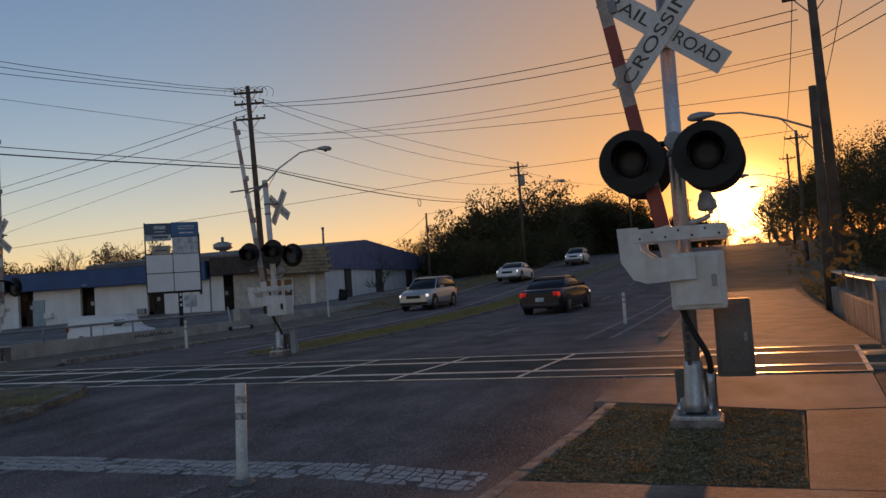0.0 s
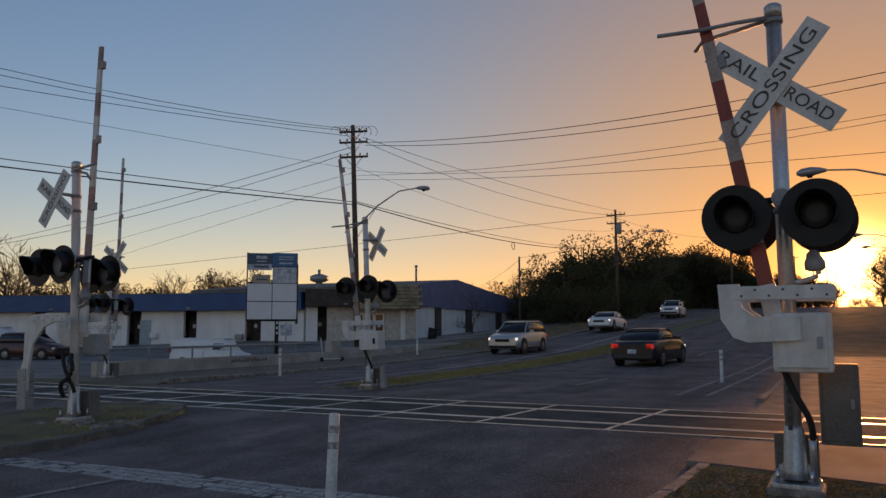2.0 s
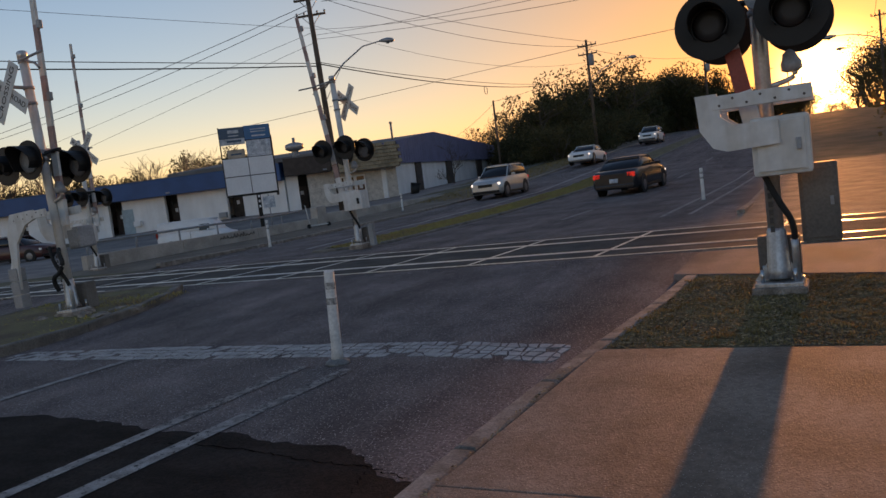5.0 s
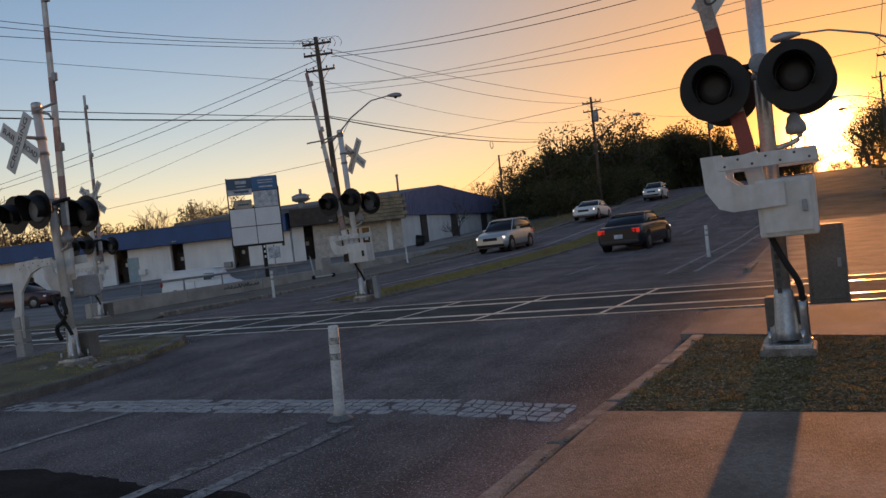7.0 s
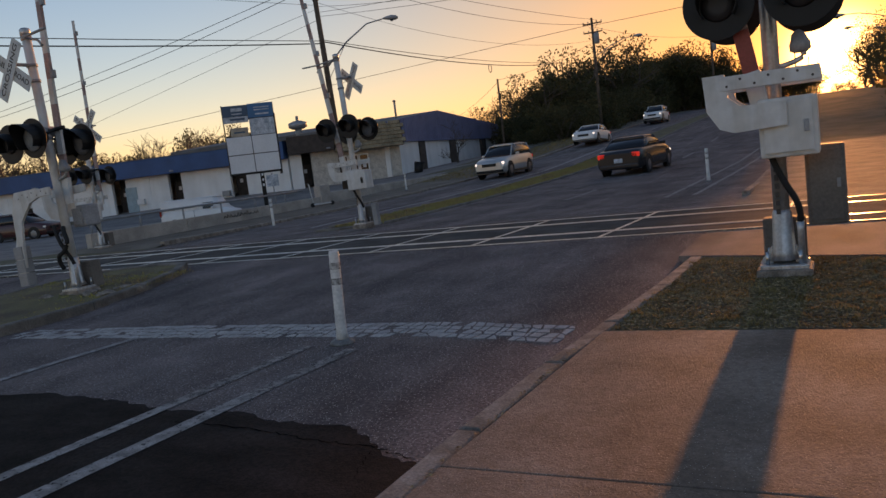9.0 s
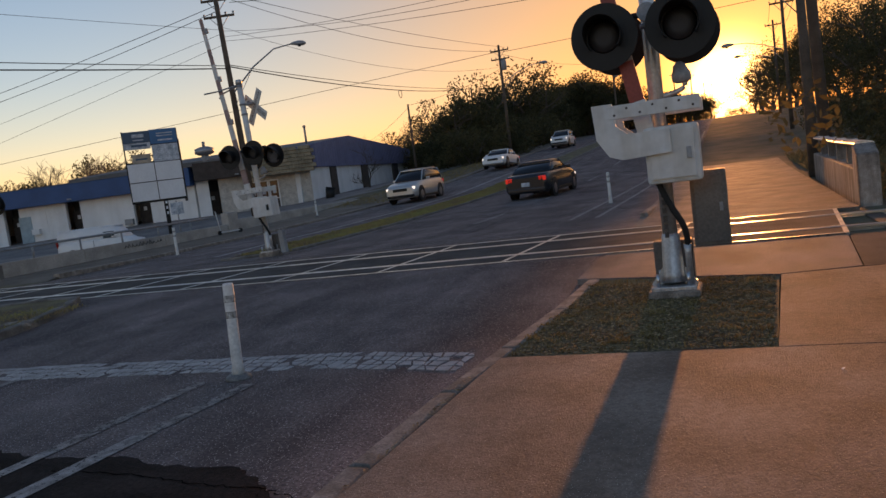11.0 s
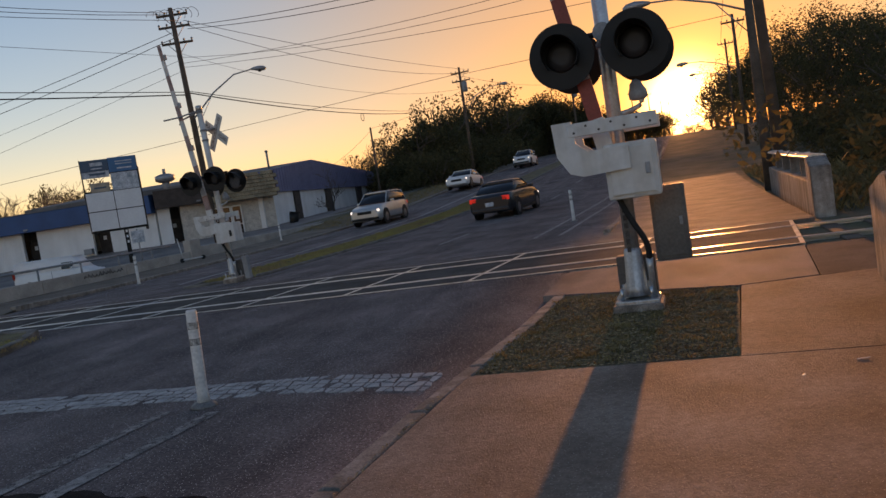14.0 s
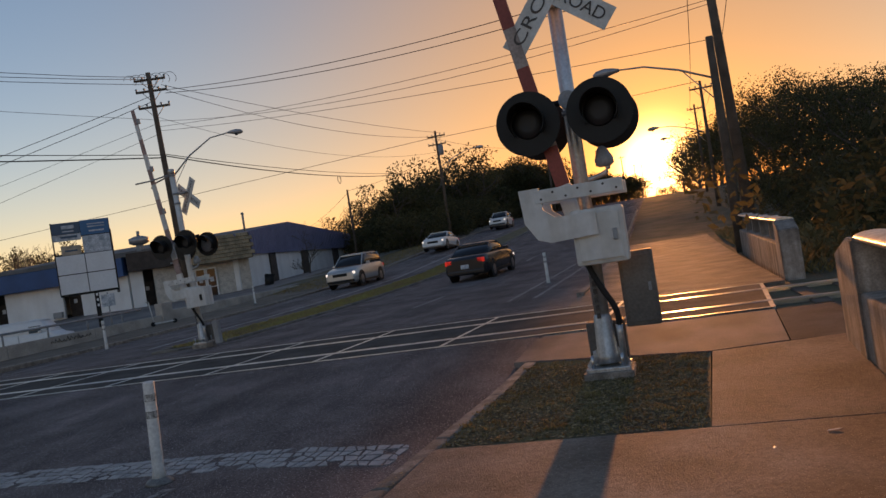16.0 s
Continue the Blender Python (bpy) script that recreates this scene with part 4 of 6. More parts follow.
def utility_pole(x, y, z, height, label, arms=(0.4,), turn=0.0, r=0.15, lean=(0, 0), transformer=False, arm_len=2.4):
    p = thing("utility_pole", label, "utility pole", pose(x, y, z, lean[0], lean[1], 0), group="wooden utility poles")
    part("shaft", tube([(0, 0, -0.3), (0, 0, height * 0.5), (0, 0, height)], [r, r * 0.85, r * 0.66], 14), M_pole, p, "weathered wooden shaft")
    for d in arms:
        a = radians(turn)
        ca, sa = math.cos(a) * arm_len / 2, math.sin(a) * arm_len / 2
        bar = part("crossarm", box((0, 0, 0), (arm_len, 0.10, 0.12), 0.01, pose(0, 0, 0, 0, 0, turn)), M_pole, p)
        bar.matrix_basis = Matrix.Translation((math.sin(a) * -0.14, math.cos(a) * 0.14, height - d))
        for f in (-0.95, -0.45, 0.45, 0.95):
            insulator((f * ca, f * sa, 0.06), bar)
        part("brace", tube([(ca * 0.6, sa * 0.6, -0.05), (0, 0, -0.65)], 0.02, 6), M_grey, bar)
        part("brace", tube([(-ca * 0.6, -sa * 0.6, -0.05), (0, 0, -0.65)], 0.02, 6), M_grey, bar)
    if transformer:
        t = part("transformer", tube([(0.34, -0.1, height - 2.4), (0.34, -0.1, height - 2.35), (0.34, -0.1, height - 1.5), (0.34, -0.1, height - 1.42)], [0.2, 0.26, 0.26, 0.18], 16), M_grey, p, "grey can transformer")
        insulator((0.34, -0.1, height - 1.42), t)
    return p


def street_lamp(m, reach, rise_by, label, wall=0.045):
    """A cobra-head lamp on a bent arm that springs from a pole; local x points to the lamp."""
    s = thing("street_lamp", label, "street lamp", m)
    part("arm", tube([(0, 0, 0), (reach * 0.35, 0, rise_by * 0.55), (reach * 0.7, 0, rise_by * 0.92), (reach, 0, rise_by)], [wall, wall, wall * 0.85, wall * 0.75], 10), M_lamp, s)
    part("strut", tube([(0, 0, -0.7), (reach * 0.30, 0, rise_by * 0.44)], 0.018, 6), M_lamp, s)
    part("lamp_head", tube([(reach - 0.1, 0, rise_by - 0.01), (reach + 0.1, 0, rise_by), (reach + 0.35, 0, rise_by - 0.01), (reach + 0.62, 0, rise_by - 0.03), (reach + 0.75, 0, rise_by - 0.05)], [0.05, 0.10, 0.15, 0.13, 0.05], 14), M_lamp, s, "grey cobra-head lamp")
    part("bowl", tube([(reach + 0.38, 0, rise_by - 0.10), (reach + 0.38, 0, rise_by - 0.2)], [0.13, 0.07], 14), M_glass, s)
    return s


utility_pole(-25.45, 37.4, 0.3, 13.5, "tall wooden utility pole with crowded crossarms and cable loops", arms=(0.35, 1.0, 1.9), turn=25, r=0.19, lean=(0, -2.0), arm_len=1.7)
street_lamp(pose(-25.45, 37.2, 7.6, 0, 0, 28), 3.55, 2.3, "cobra-head street lamp on a long arm from the wooden pole")
utility_pole(2.85, 27.0, 0.1, 10.4, "tall wooden utility pole with one crossarm beside the far parapet", arms=(0.5,), turn=0, r=0.19, arm_len=1.7, lean=(0, -1.2))
utility_pole(2.35, 26.0, 0.1, 6.75, "short thick wooden pole that carries a street lamp", arms=(), r=0.17)
street_lamp(pose(2.3, 26.0, 5.55, 0, 0, 180), 2.9, 0.85, "cobra-head street lamp reaching over the road", 0.035)
utility_pole(4.2, 60.0, 1.5, 9.3, "distant wooden utility pole behind trees", arms=(0.5,), r=0.15, arm_len=1.6)
street_lamp(pose(4.0, 60.0, 7.1, 0, 0, 180), 3.2, 0.9, "distant cobra-head street lamp over the road", 0.035)
utility_pole(5.4, 92.0, 3.3, 10.0, "distant wooden utility pole behind trees", arms=(0.5,), r=0.15, arm_len=1.6)
street_lamp(pose(5.0, 92.0, 9.5, 0, 0, 180), 3.0, 0.6, "distant cobra-head street lamp over the road", 0.035)
utility_pole(-19.6, 72.4, 2.3, 10.7, "wooden utility pole with a transformer before dark trees", arms=(0.5, 1.3), turn=0, r=0.16, transformer=True, arm_len=1.8)
street_lamp(pose(-19.45, 72.4, 9.5, 0, 0, 0), 3.6, 1.2, "street lamp above the tree tops", 0.04)
utility_pole(-28.6, 70.0, 1.2, 7.5, "slim wooden pole beside the garage building", arms=(), r=0.13)
utility_pole(-29.0, 92.0, 1.8, 9.9, "wooden utility pole among the trees", arms=(), r=0.14)
utility_pole(-12.7, 99.0, 3.7, 9.4, "distant wooden utility pole with a transformer", arms=(0.4,), r=0.15, transformer=True, arm_len=1.6)
for x, y, z, h in ((-3, 240, 7, 14), (-1.0, 300, 7.2, 15), (1.2, 330, 7.5, 16), (-6, 210, 6.6, 13)):
    utility_pole(x - 6, y, z, h, "far utility pole against the bright sky", arms=(0.4,), r=0.2, arm_len=2.0)


def wire(a, b, sag, label="thin black overhead cable", r=0.016, n=14):
    pts = []
    for i in range(n + 1):
        f = i / n
        p = Vector(a).lerp(Vector(b), f)
        p.z -= sag * 4 * f * (1 - f)
        pts.append(p)
    return tagged(obj("overhead_cable", tube(pts, r, 5), M_wire), label, "cable", group="overhead cables")


P = (-25.8, 37.4)  # head of the crowded pole
Rp = (2.6, 27.0)
for dx, z0, z1, sag in ((-0.3, 13.57, 19.3, 2.3), (0.0, 13.4, 19.0, 2.5), (0.2, 13.05, 14.3, 1.07)):
    wire((P[0] + dx, P[1], z0), (-48 + dx, -12, z1), sag)
wire((P[0], P[1], 11.11), (-48, -12, 13.27), 0.28, r=0.011)
wire((P[0], P[1], 9.13), (-48, -12, 10.22), 0.26, "thick black telephone cable", 0.022)
wire((P[0], P[1], 8.98), (-48, -12, 10.7), 0.73, "thick black telephone cable", 0.034)
wire((P[0], P[1], 9.2), (-29.0, 92.0, 11.65), 0.5, "thick black telephone cable", 0.022)
wire((P[0], P[1], 9.11), (-29.0, 92.0, 11.55), 0.74, "thick black telephone cable", 0.034)
for z0, e, sag in ((12.5, (-64, 40, 9.27), 0.28), (12.19, (-64, 39, 8.72), 0.56), (10.91, (-66, 46, 8.3), 0.0), (10.31, (-66, 44, 5.82), 0.0)):
    wire((P[0], P[1], z0), e, sag, r=0.018 if z0 > 11 else 0.011)
for z0, e, sag in ((12.64, 9.57, 0.59), (12.47, 9.24, 0.68)):
    wire((P[0] + 0.8, P[1], z0), (2.2, Rp[1], e), sag, r=0.017)
for z0, e, sag in ((10.72, 8.24, 0.47), (11.05, 8.1, 0.85), (10.49, 6.96, 0.32)):
    wire((P[0], P[1], z0), (Rp[0], Rp[1], e), sag, r=0.011)
for dx, z0, e, sag in ((0.6, 12.98, 12.7, 0.35), (0.0, 13.04, 12.45, 0.97)):
    wire((P[0] + dx, P[1], z0), (-19.6 + dx, 72.4, e), sag)
wire((P[0], P[1], 11.29), (-19.6, 72.4, 10.96), 1.23, r=0.011)
wire((-92, 66, 8.8), (-19.6, 72.4, 12.4), 0.0, r=0.024)
wire((-19.6, 72.4, 12.3), (4.2, 60.0, 10.81), 0.05, r=0.022)
wire((-19.6, 72.4, 10.8), (-28.6, 70.0, 8.6), 0.4)
wire((-19.6, 72.4, 12.2), (-12.7, 99.0, 12.6), 0.6)
wire((-28.6, 70.0, 8.4), (-42, 84, 6.0), 0.5)
for dx in (-0.75, 0.75):
    wire((2.85 + dx, 27, 10.05), (4.2 + dx, 60, 10.4), 0.7)
    wire((2.85 + dx, 27, 10.05), (4.0 + dx * 2, -12, 11.8), 0.5)
    wire((4.2 + dx, 60, 10.4), (5.4 + dx, 92, 12.9), 0.7)
for z in (8.6, 8.2):
    wire((2.85, 27, z), (13.0, 3, z + 1.2), 0.5)
LOOP = Vector((P[0], P[1], 9.11)).lerp(Vector((-29.0, 92.0, 11.55)), 0.52) - Vector((0, 0, 0.74 + 0.33))
tagged(obj("cable_loop", tube(curve([LOOP + Vector((0, 0.35 * math.cos(a), 0.35 * math.sin(a))) for a in [2 * math.pi * k / 12 for k in range(13)]], 3), 0.03, 6), M_wire), "spare coil of telephone cable hung on the line", "cable")
# jumper loops at the crowded head
for i in range(7):
    a = radians(25)
    f = -1.1 + 0.36 * i
    c = Vector((P[0] + math.cos(a) * f, P[1] + math.sin(a) * f, 13.35))
    pts = [c + Vector((0.35 * math.cos(t) * math.cos(a + 0.6), 0.35 * math.cos(t) * math.sin(a + 0.6), 0.32 * math.sin(t) + 0.05)) for t in [math.pi * k / 8 for k in range(-2, 9)]]
    tagged(obj("jumper_cable", tube(pts, 0.014, 5), M_wire), "short looped jumper cable on the pole head", "cable", group="jumper loops")

# ---- shop buildings ----


def facade(name, label, a, b, bays, eave, depth, z, head_mat, head_h, peak=None, roof_mat=M_roof, span=1.0):
    """A low building whose front runs from a to b; bays: (kind, share of the length)."""
    d = Vector((b[0] - a[0], b[1] - a[1]))
    length = d.length
    ang = math.degrees(math.atan2(d.y, d.x))
    h = thing(name, label, "building", pose(a[0], a[1], z, 0, 0, ang))
    total = sum(w for _, w in bays)
    x = 0.0
    wz = eave - head_h
    for kind, w in bays:
        w = w / total * length
        c = x + w / 2
        if kind in ("wall", "door", "unit", "win", "plain"):
            part("wall_panel", box((c, 0.15, wz / 2 - 0.2), (w - 0.01, 0.3, wz + 0.4), 0.01), M_bwhite, h, "white painted block wall")
        elif kind in ("stone", "glass"):
            part("wall_panel", box((c, 0.15, wz / 2 - 0.2), (w - 0.01, 0.3, wz + 0.4), 0.01), M_stone, h, "rough tan stone wall")
        elif kind == "pillar":
            part("pilaster", box((c, 0.05, wz / 2 - 0.2), (w, 0.4, wz + 0.4), 0.02), M_brown, h, "dark brown pilaster")
        else:
            # near-black back wall holds the shade of the recess in its colour
            part("recess", box((c, 1.25, wz / 2 - 0.2), (w, 0.2, wz + 0.4)), M_bdark, h, "dark recessed entry")
            dr = part("entry_door", box((c - w * 0.2, 1.12, 1.05), (0.9, 0.05, 2.1), 0.01), M_brown, h)
            part("notice", box((c - w * 0.2, 1.08, 1.6), (0.25, 0.01, 0.3)), M_bwhite, dr)
        if kind == "door":
            dd = part("door", box((c - w * 0.3, -0.02, 1.05), (0.95, 0.06, 2.1), 0.01), M_bdoor, h, "pale blue door")
            part("handle", box((c - w * 0.3 + 0.35, -0.07, 1.0), (0.05, 0.05, 0.12), 0.01), M_grey, dd)
            part("ac_unit", box((c + w * 0.1, -0.16, 0.9), (0.6, 0.35, 0.42), 0.02), M_bwhite, h, "boxy air conditioner")
        if kind == "unit":
            part("ac_unit", box((c + w * 0.4, -0.16, 0.75), (0.6, 0.35, 0.42), 0.02), M_grey, h, "boxy air conditioner")
        if kind == "wall":
            part("shutter", box((c, -0.01, 1.25), (w * 0.7, 0.03, 2.5), 0.01), M_bwhite, h, "closed white roller shutter")
        if kind == "glass":
            for k in range(3):
                cx, ww = c + (k - 1) * w * 0.31, w * 0.26
                wi = part("window", box((cx, -0.03, 1.25), (ww, 0.05, 2.2), 0.01), M_glass, h, "dark glazing")
                for bx, bz, bw, bh in ((cx, 2.38, ww + 0.1, 0.09), (cx, 0.12, ww + 0.1, 0.14), (cx - ww / 2, 1.25, 0.09, 2.3), (cx + ww / 2, 1.25, 0.09, 2.3), (cx, 1.0, ww, 0.06)):
                    part("frame", box((bx, -0.07, bz), (bw, 0.06, bh), 0.008), M_bwhite, wi, "white window frame")
                part("notice", box((cx, -0.06, 1.55), (ww * 0.4, 0.01, 0.35)), M_pmix, wi)
        x += w
    if peak:
        outl = [(-0.2, wz), (length + 0.2, wz), (length + 0.2, eave), (length * peak[0], peak[1]), (-0.2, eave)]
        for y0, y1, mt, nm in ((-0.25, 0.0, head_mat, "gable_cladding"), (0.0, depth, roof_mat, "roof")):
            b2 = bmesh.new()
            va = [b2.verts.new((px, y0, pz)) for px, pz in outl]
            vb = [b2.verts.new((px, y1, pz)) for px, pz in outl]
            b2.faces.new(va)
            b2.faces.new(vb[::-1])
            for i in range(5):
                b2.faces.new((va[i], vb[i], vb[(i + 1) % 5], va[(i + 1) % 5]))
            bmesh.ops.recalc_face_normals(b2, faces=b2.faces)
            part(nm, b2, mt, h)
        n = int(length / 0.6)
        for i in range(n):
            px = (i + 0.5) * length / n
            pz = eave + (peak[1] - eave) * (px / (length * peak[0]) if px < length * peak[0] else (length - px) / (length * (1 - peak[0])))
            part("cladding_rib", box((px, -0.27, (wz + pz) / 2), (0.05, 0.04, pz - wz - 0.06)), head_mat, h)
    else:
        part("fascia", box((length * span / 2, -0.35, eave - head_h / 2), (length * span + 0.1, 0.9, head_h), 0.03), head_mat, h)
        part("fascia_coping", box((length * span / 2, -0.35, eave + 0.03), (length * span + 0.16, 1.0, 0.06), 0.01), M_roof, h)
        part("roof", box((length / 2, depth / 2 + 0.2, eave - 0.2), (length, depth, 0.3), 0.02), roof_mat, h)
        for i in range(int(length / 6)):
            part("wall_light", box((3 + 6 * i, -0.86, eave - head_h + 0.18), (0.3, 0.14, 0.12), 0.02), M_grey, h)
    part("rear_wall", box((length / 2, depth, eave / 2 - 0.4), (length, 0.3, eave - 0.2)), M_bwhite, h)
    for sx in (0.1, length - 0.1):
        part("side_wall", box((sx, depth / 2, eave / 2 - 0.5), (0.2, depth - 0.4, eave - 0.3)), M_bwhite, h)
    return h


facade("shop_building", "long low shop building with a blue fascia and white bays", (-66.0, 38.5), (-37.2, 47.4),
       [("recess", 1.2), ("wall", 5.4), ("recess", 1.3), ("wall", 3.6), ("wall", 3.75), ("recess", 1.2), ("door", 2.1), ("wall", 1.6), ("recess", 1.1), ("unit", 4.1), ("recess", 1.3), ("win", 3.5)],
       4.12, 14, 0.35, M_bblue, 1.32)
facade("office_unit", "dark-fronted office unit with pale stone walls and shingled mansard", (-37.1, 47.5), (-30.4, 52.8),
       [("plain", 0.9), ("recess", 0.7), ("stone", 1.95), ("glass", 2.55), ("stone", 2.4)], 4.25, 12, 0.45, M_brown, 1.3, span=0.40)
facade("garage_building", "white garage building with slate-blue metal gable", (-31.0, 52.1), (-36.0, 86.0),
       [("win", 6.8), ("pillar", 1.4), ("win", 7.3), ("pillar", 1.8), ("win", 9.1), ("pillar", 2.1), ("win", 5.8)], 4.5, 20, 0.6, M_bgrey, 1.6, peak=(0.36, 5.65))
# shingled mansard: rows of overlapping boards
mans = thing("mansard_roof", "tan shingled mansard over the office entrance", "roof", pose(-34.35, 49.65, 0.17, 0, 0, 38.5))
for r in range(7):
    for k in range(10):
        b2 = box((k * 0.52 + 0.26 + (0.26 if r % 2 else 0), -1.02 + 0.11 * r, 3.15 + 0.28 * r), (0.50, 0.10, 0.32), 0.0, pose(0, 0, 0, -33 + random.uniform(-3, 3), 0, 0))
        part("shingle", b2, M_shingle, mans)
part("mansard_core", profile_x([(-0.85, 3.05), (-0.18, 4.95), (0.6, 4.95), (0.6, 3.05)], 0.05, 5.3), M_brown, mans)


def roof_vent(x, y, z, kind):
    v = thing("roof_vent", "grey metal exhaust vent on the roof", "vent", pose(x, y, z))
    if kind == "fan":
        part("stem", tube([(0, 0, -0.6), (0, 0, 0.3)], 0.28, 12), M_grey, v)
        part("cowl", tube([(0, 0, 0.2), (0, 0, 0.35), (0, 0, 0.7), (0, 0, 0.85)], [0.45, 0.75, 0.75, 0.35], 18), M_lamp, v)
        part("spigot", tube([(0, 0, 0.8), (0, 0, 1.25)], 0.12, 8), M_grey, v)
    else:
        part("stem", tube([(0, 0, -0.5), (0, 0, 0.9)], 0.09, 8), M_grey, v)
        part("cap", tube([(0, 0, 0.9), (0, 0, 1.05)], [0.16, 0.10], 8), M_grey, v)


roof_vent(-38.5, 51.0, 5.3, "fan")
roof_vent(-41.2, 50.0, 5.3, "pipe")
roof_vent(-32.5, 56.5, 6.0, "pipe")

# ---- pylon sign ----
pyl = thing("pylon_sign", "tall shop sign of blue and blank white panels", "sign", pose(-25.55, 29.95, 0.1, 0, 0, 43) @ Matrix.Diagonal((0.87, 1, 1, 1)))
part("post", box((0.30, 0.16, 1.5), (0.22, 0.2, 3.1), 0.02), M_black, pyl)
part("cabinet_side", box((1.42, 0.35, 3.3), (0.10, 0.65, 3.0), 0.02), M_brown, pyl)
for x in (-1.4, 1.38):
    part("frame_post", box((x, 0.05, 3.7), (0.07, 0.10, 3.3), 0.01), M_black, pyl)
panels = (("panel", -0.72, 5.05, 1.36, 0.52, M_pnavy), ("panel", 0.68, 5.0, 1.40, 0.68, M_pblue), ("panel", -0.72, 4.62, 1.36, 0.30, M_pmix),
          ("panel", -0.60, 4.02, 0.95, 0.42, M_ptan), ("panel", 0.68, 4.22, 1.36, 0.80, M_pmix),
          ("panel", -0.70, 3.36, 1.36, 0.86, M_pwhite), ("panel", 0.70, 3.36, 1.36, 0.86, M_pwhite), ("panel", -0.70, 2.46, 1.36, 0.86, M_pwhite), ("panel", 0.70, 2.46, 1.36, 0.86, M_pwhite))
for nm, x, z, w, hh, mt in panels:
    part(nm, box((x, -0.06, z), (w, 0.05, hh), 0.006), mt, pyl)
part("cabinet", box((0.0, 0.02, 2.9), (2.85, 0.08, 1.95), 0.01), M_black, pyl)
part("cabinet", box((0.0, 0.02, 4.95), (2.85, 0.08, 0.72), 0.01), M_black, pyl)
for x, z, w, hh in ((-0.62, 5.1, 0.62, 0.16), (-0.62, 4.9, 0.56, 0.05), (-0.62, 4.64, 0.8, 0.10), (0.75, 5.14, 0.85, 0.05), (0.75, 5.02, 0.85, 0.05), (0.75, 4.82, 0.75, 0.07), (-0.6, 4.0, 0.6, 0.08)):
    part("text_bar", box((x, -0.09, z), (w, 0.008, hh)), M_pmix if z > 4.7 else M_pnavy, pyl)
for z in (2.05, 1.8, 1.55):
    part("text_bar", box((0.30, -0.115, z - 0.2), (0.10, 0.008, 0.12)), M_pwhite, pyl)
small = thing("small_sign", "small blank grey notice board on a post", "sign", pose(-23.85, 29.0, 0.05, 0, 0, 40))
part("post", tube([(0, 0.03, 0), (0, 0.03, 1.9)], 0.03, 8), M_grey, small)
part("board", box((0, 0, 1.55), (0.55, 0.04, 0.55), 0.01), M_pmix, small)

# ---- concrete barrier with pipe rail beside the lot ----
bar = thing("roadside_barrier", "low concrete barrier with a pipe rail and scrawled paint", "barrier")
by = [17.6, 22.0, 26.4, 30.8]
for a, b in zip(by, by[1:]):
    part("barrier_wall", box((-22.7, (a + b) / 2, 0.20), (0.28, b - a - 0.02, 0.66), 0.02), M_barrier, bar)
for i in range(6):
    y = 17.8 + 2.1 * i
    part("rail_post", tube([(-22.7, y, 0.5), (-22.7, y, 0.95)], 0.035, 8), M_grey, bar)
part("pipe_rail", tube([(-22.7, 17.4, 0.95), (-22.7, 29.6, 0.95)], 0.045, 10), M_grey, bar)
part("end_block", box((-22.7, 31.2, 0.5), (0.4, 0.8, 1.15), 0.04), M_barrier, bar)
random.seed(7)
for i in range(11):
    y = 24.0 + i * 0.2
    part("paint_scrawl", tube([(-22.545, y, 0.28), (-22.54, y + random.uniform(0.02, 0.14), 0.28 + random.uniform(0.08, 0.2)), (-22.54, y + 0.14, 0.26 + random.uniform(0, 0.08))], 0.014, 5), M_ink, bar, "black scrawled paint")
tagged(obj("retaining_wall", box((-23.4, 40.0, 0.3), (0.3, 16.0, 0.75), 0.03), M_barrier), "low grey retaining wall before the shops", "wall", kind="structure")
scoot = thing("kick_scooter", "white kick scooter standing on the dirt verge", "scooter", pose(-21.6, 29.6, 0.13, 0, 0, 60))
part("deck", box((0, 0, 0.12), (0.9, 0.14, 0.05), 0.02), M_white, scoot)
part("stem", tube([(-0.45, 0, 0.12), (-0.58, 0, 1.1)], 0.025, 8), M_white, scoot)
part("handlebar", tube([(-0.58, -0.22, 1.1), (-0.58, 0.22, 1.1)], 0.018, 8), M_black, scoot)
for x in (-0.5, 0.5):
    part("wheel", tube([(x, -0.025, 0.10), (x, 0.025, 0.10)], 0.10, 16), M_rubber, scoot)
bin_ = thing("waste_bin", "black wheeled bin tipped against the wall", "bin", pose(-28.6, 52.0, 0.75, 0, 12, 30))
part("body", tube([(0, 0, 0), (0, 0, 0.9)], [0.3, 0.4], 8), M_black, bin_)
part("lid", box((0, 0, 0.94), (0.75, 0.8, 0.08), 0.03), M_black, bin_)

# ---- vehicles ----


def loft(stations, bm=None, n_side=5):
    """A body along x: stations of (x, half width, z bottom, z top, top half width)."""
    bm = bm or bmesh.new()
    rings = []
    for x, hw, zb, zt, tw in stations:
        zm = zb + (zt - zb) * 0.55
        pts = [(hw * 0.90, zb), (hw, zb + (zt - zb) * 0.18), (hw, zm), (tw + (hw - tw) * 0.35, zb + (zt - zb) * 0.9), (tw, zt)]
        pts = pts + [(-a, b) for a, b in pts[::-1]]
        rings.append([bm.verts.new((x, a, b)) for a, b in pts])
    for r, s in zip(rings, rings[1:]):
        for k in range(len(r)):
            f = bm.faces.new((r[k], s[k], s[(k + 1) % len(r)], r[(k + 1) % len(r)]))
            f.smooth = True
    bm.faces.new(rings[0])
    bm.faces.new(rings[-1][::-1])
    bmesh.ops.recalc_face_normals(bm, faces=bm.faces)
    return bm


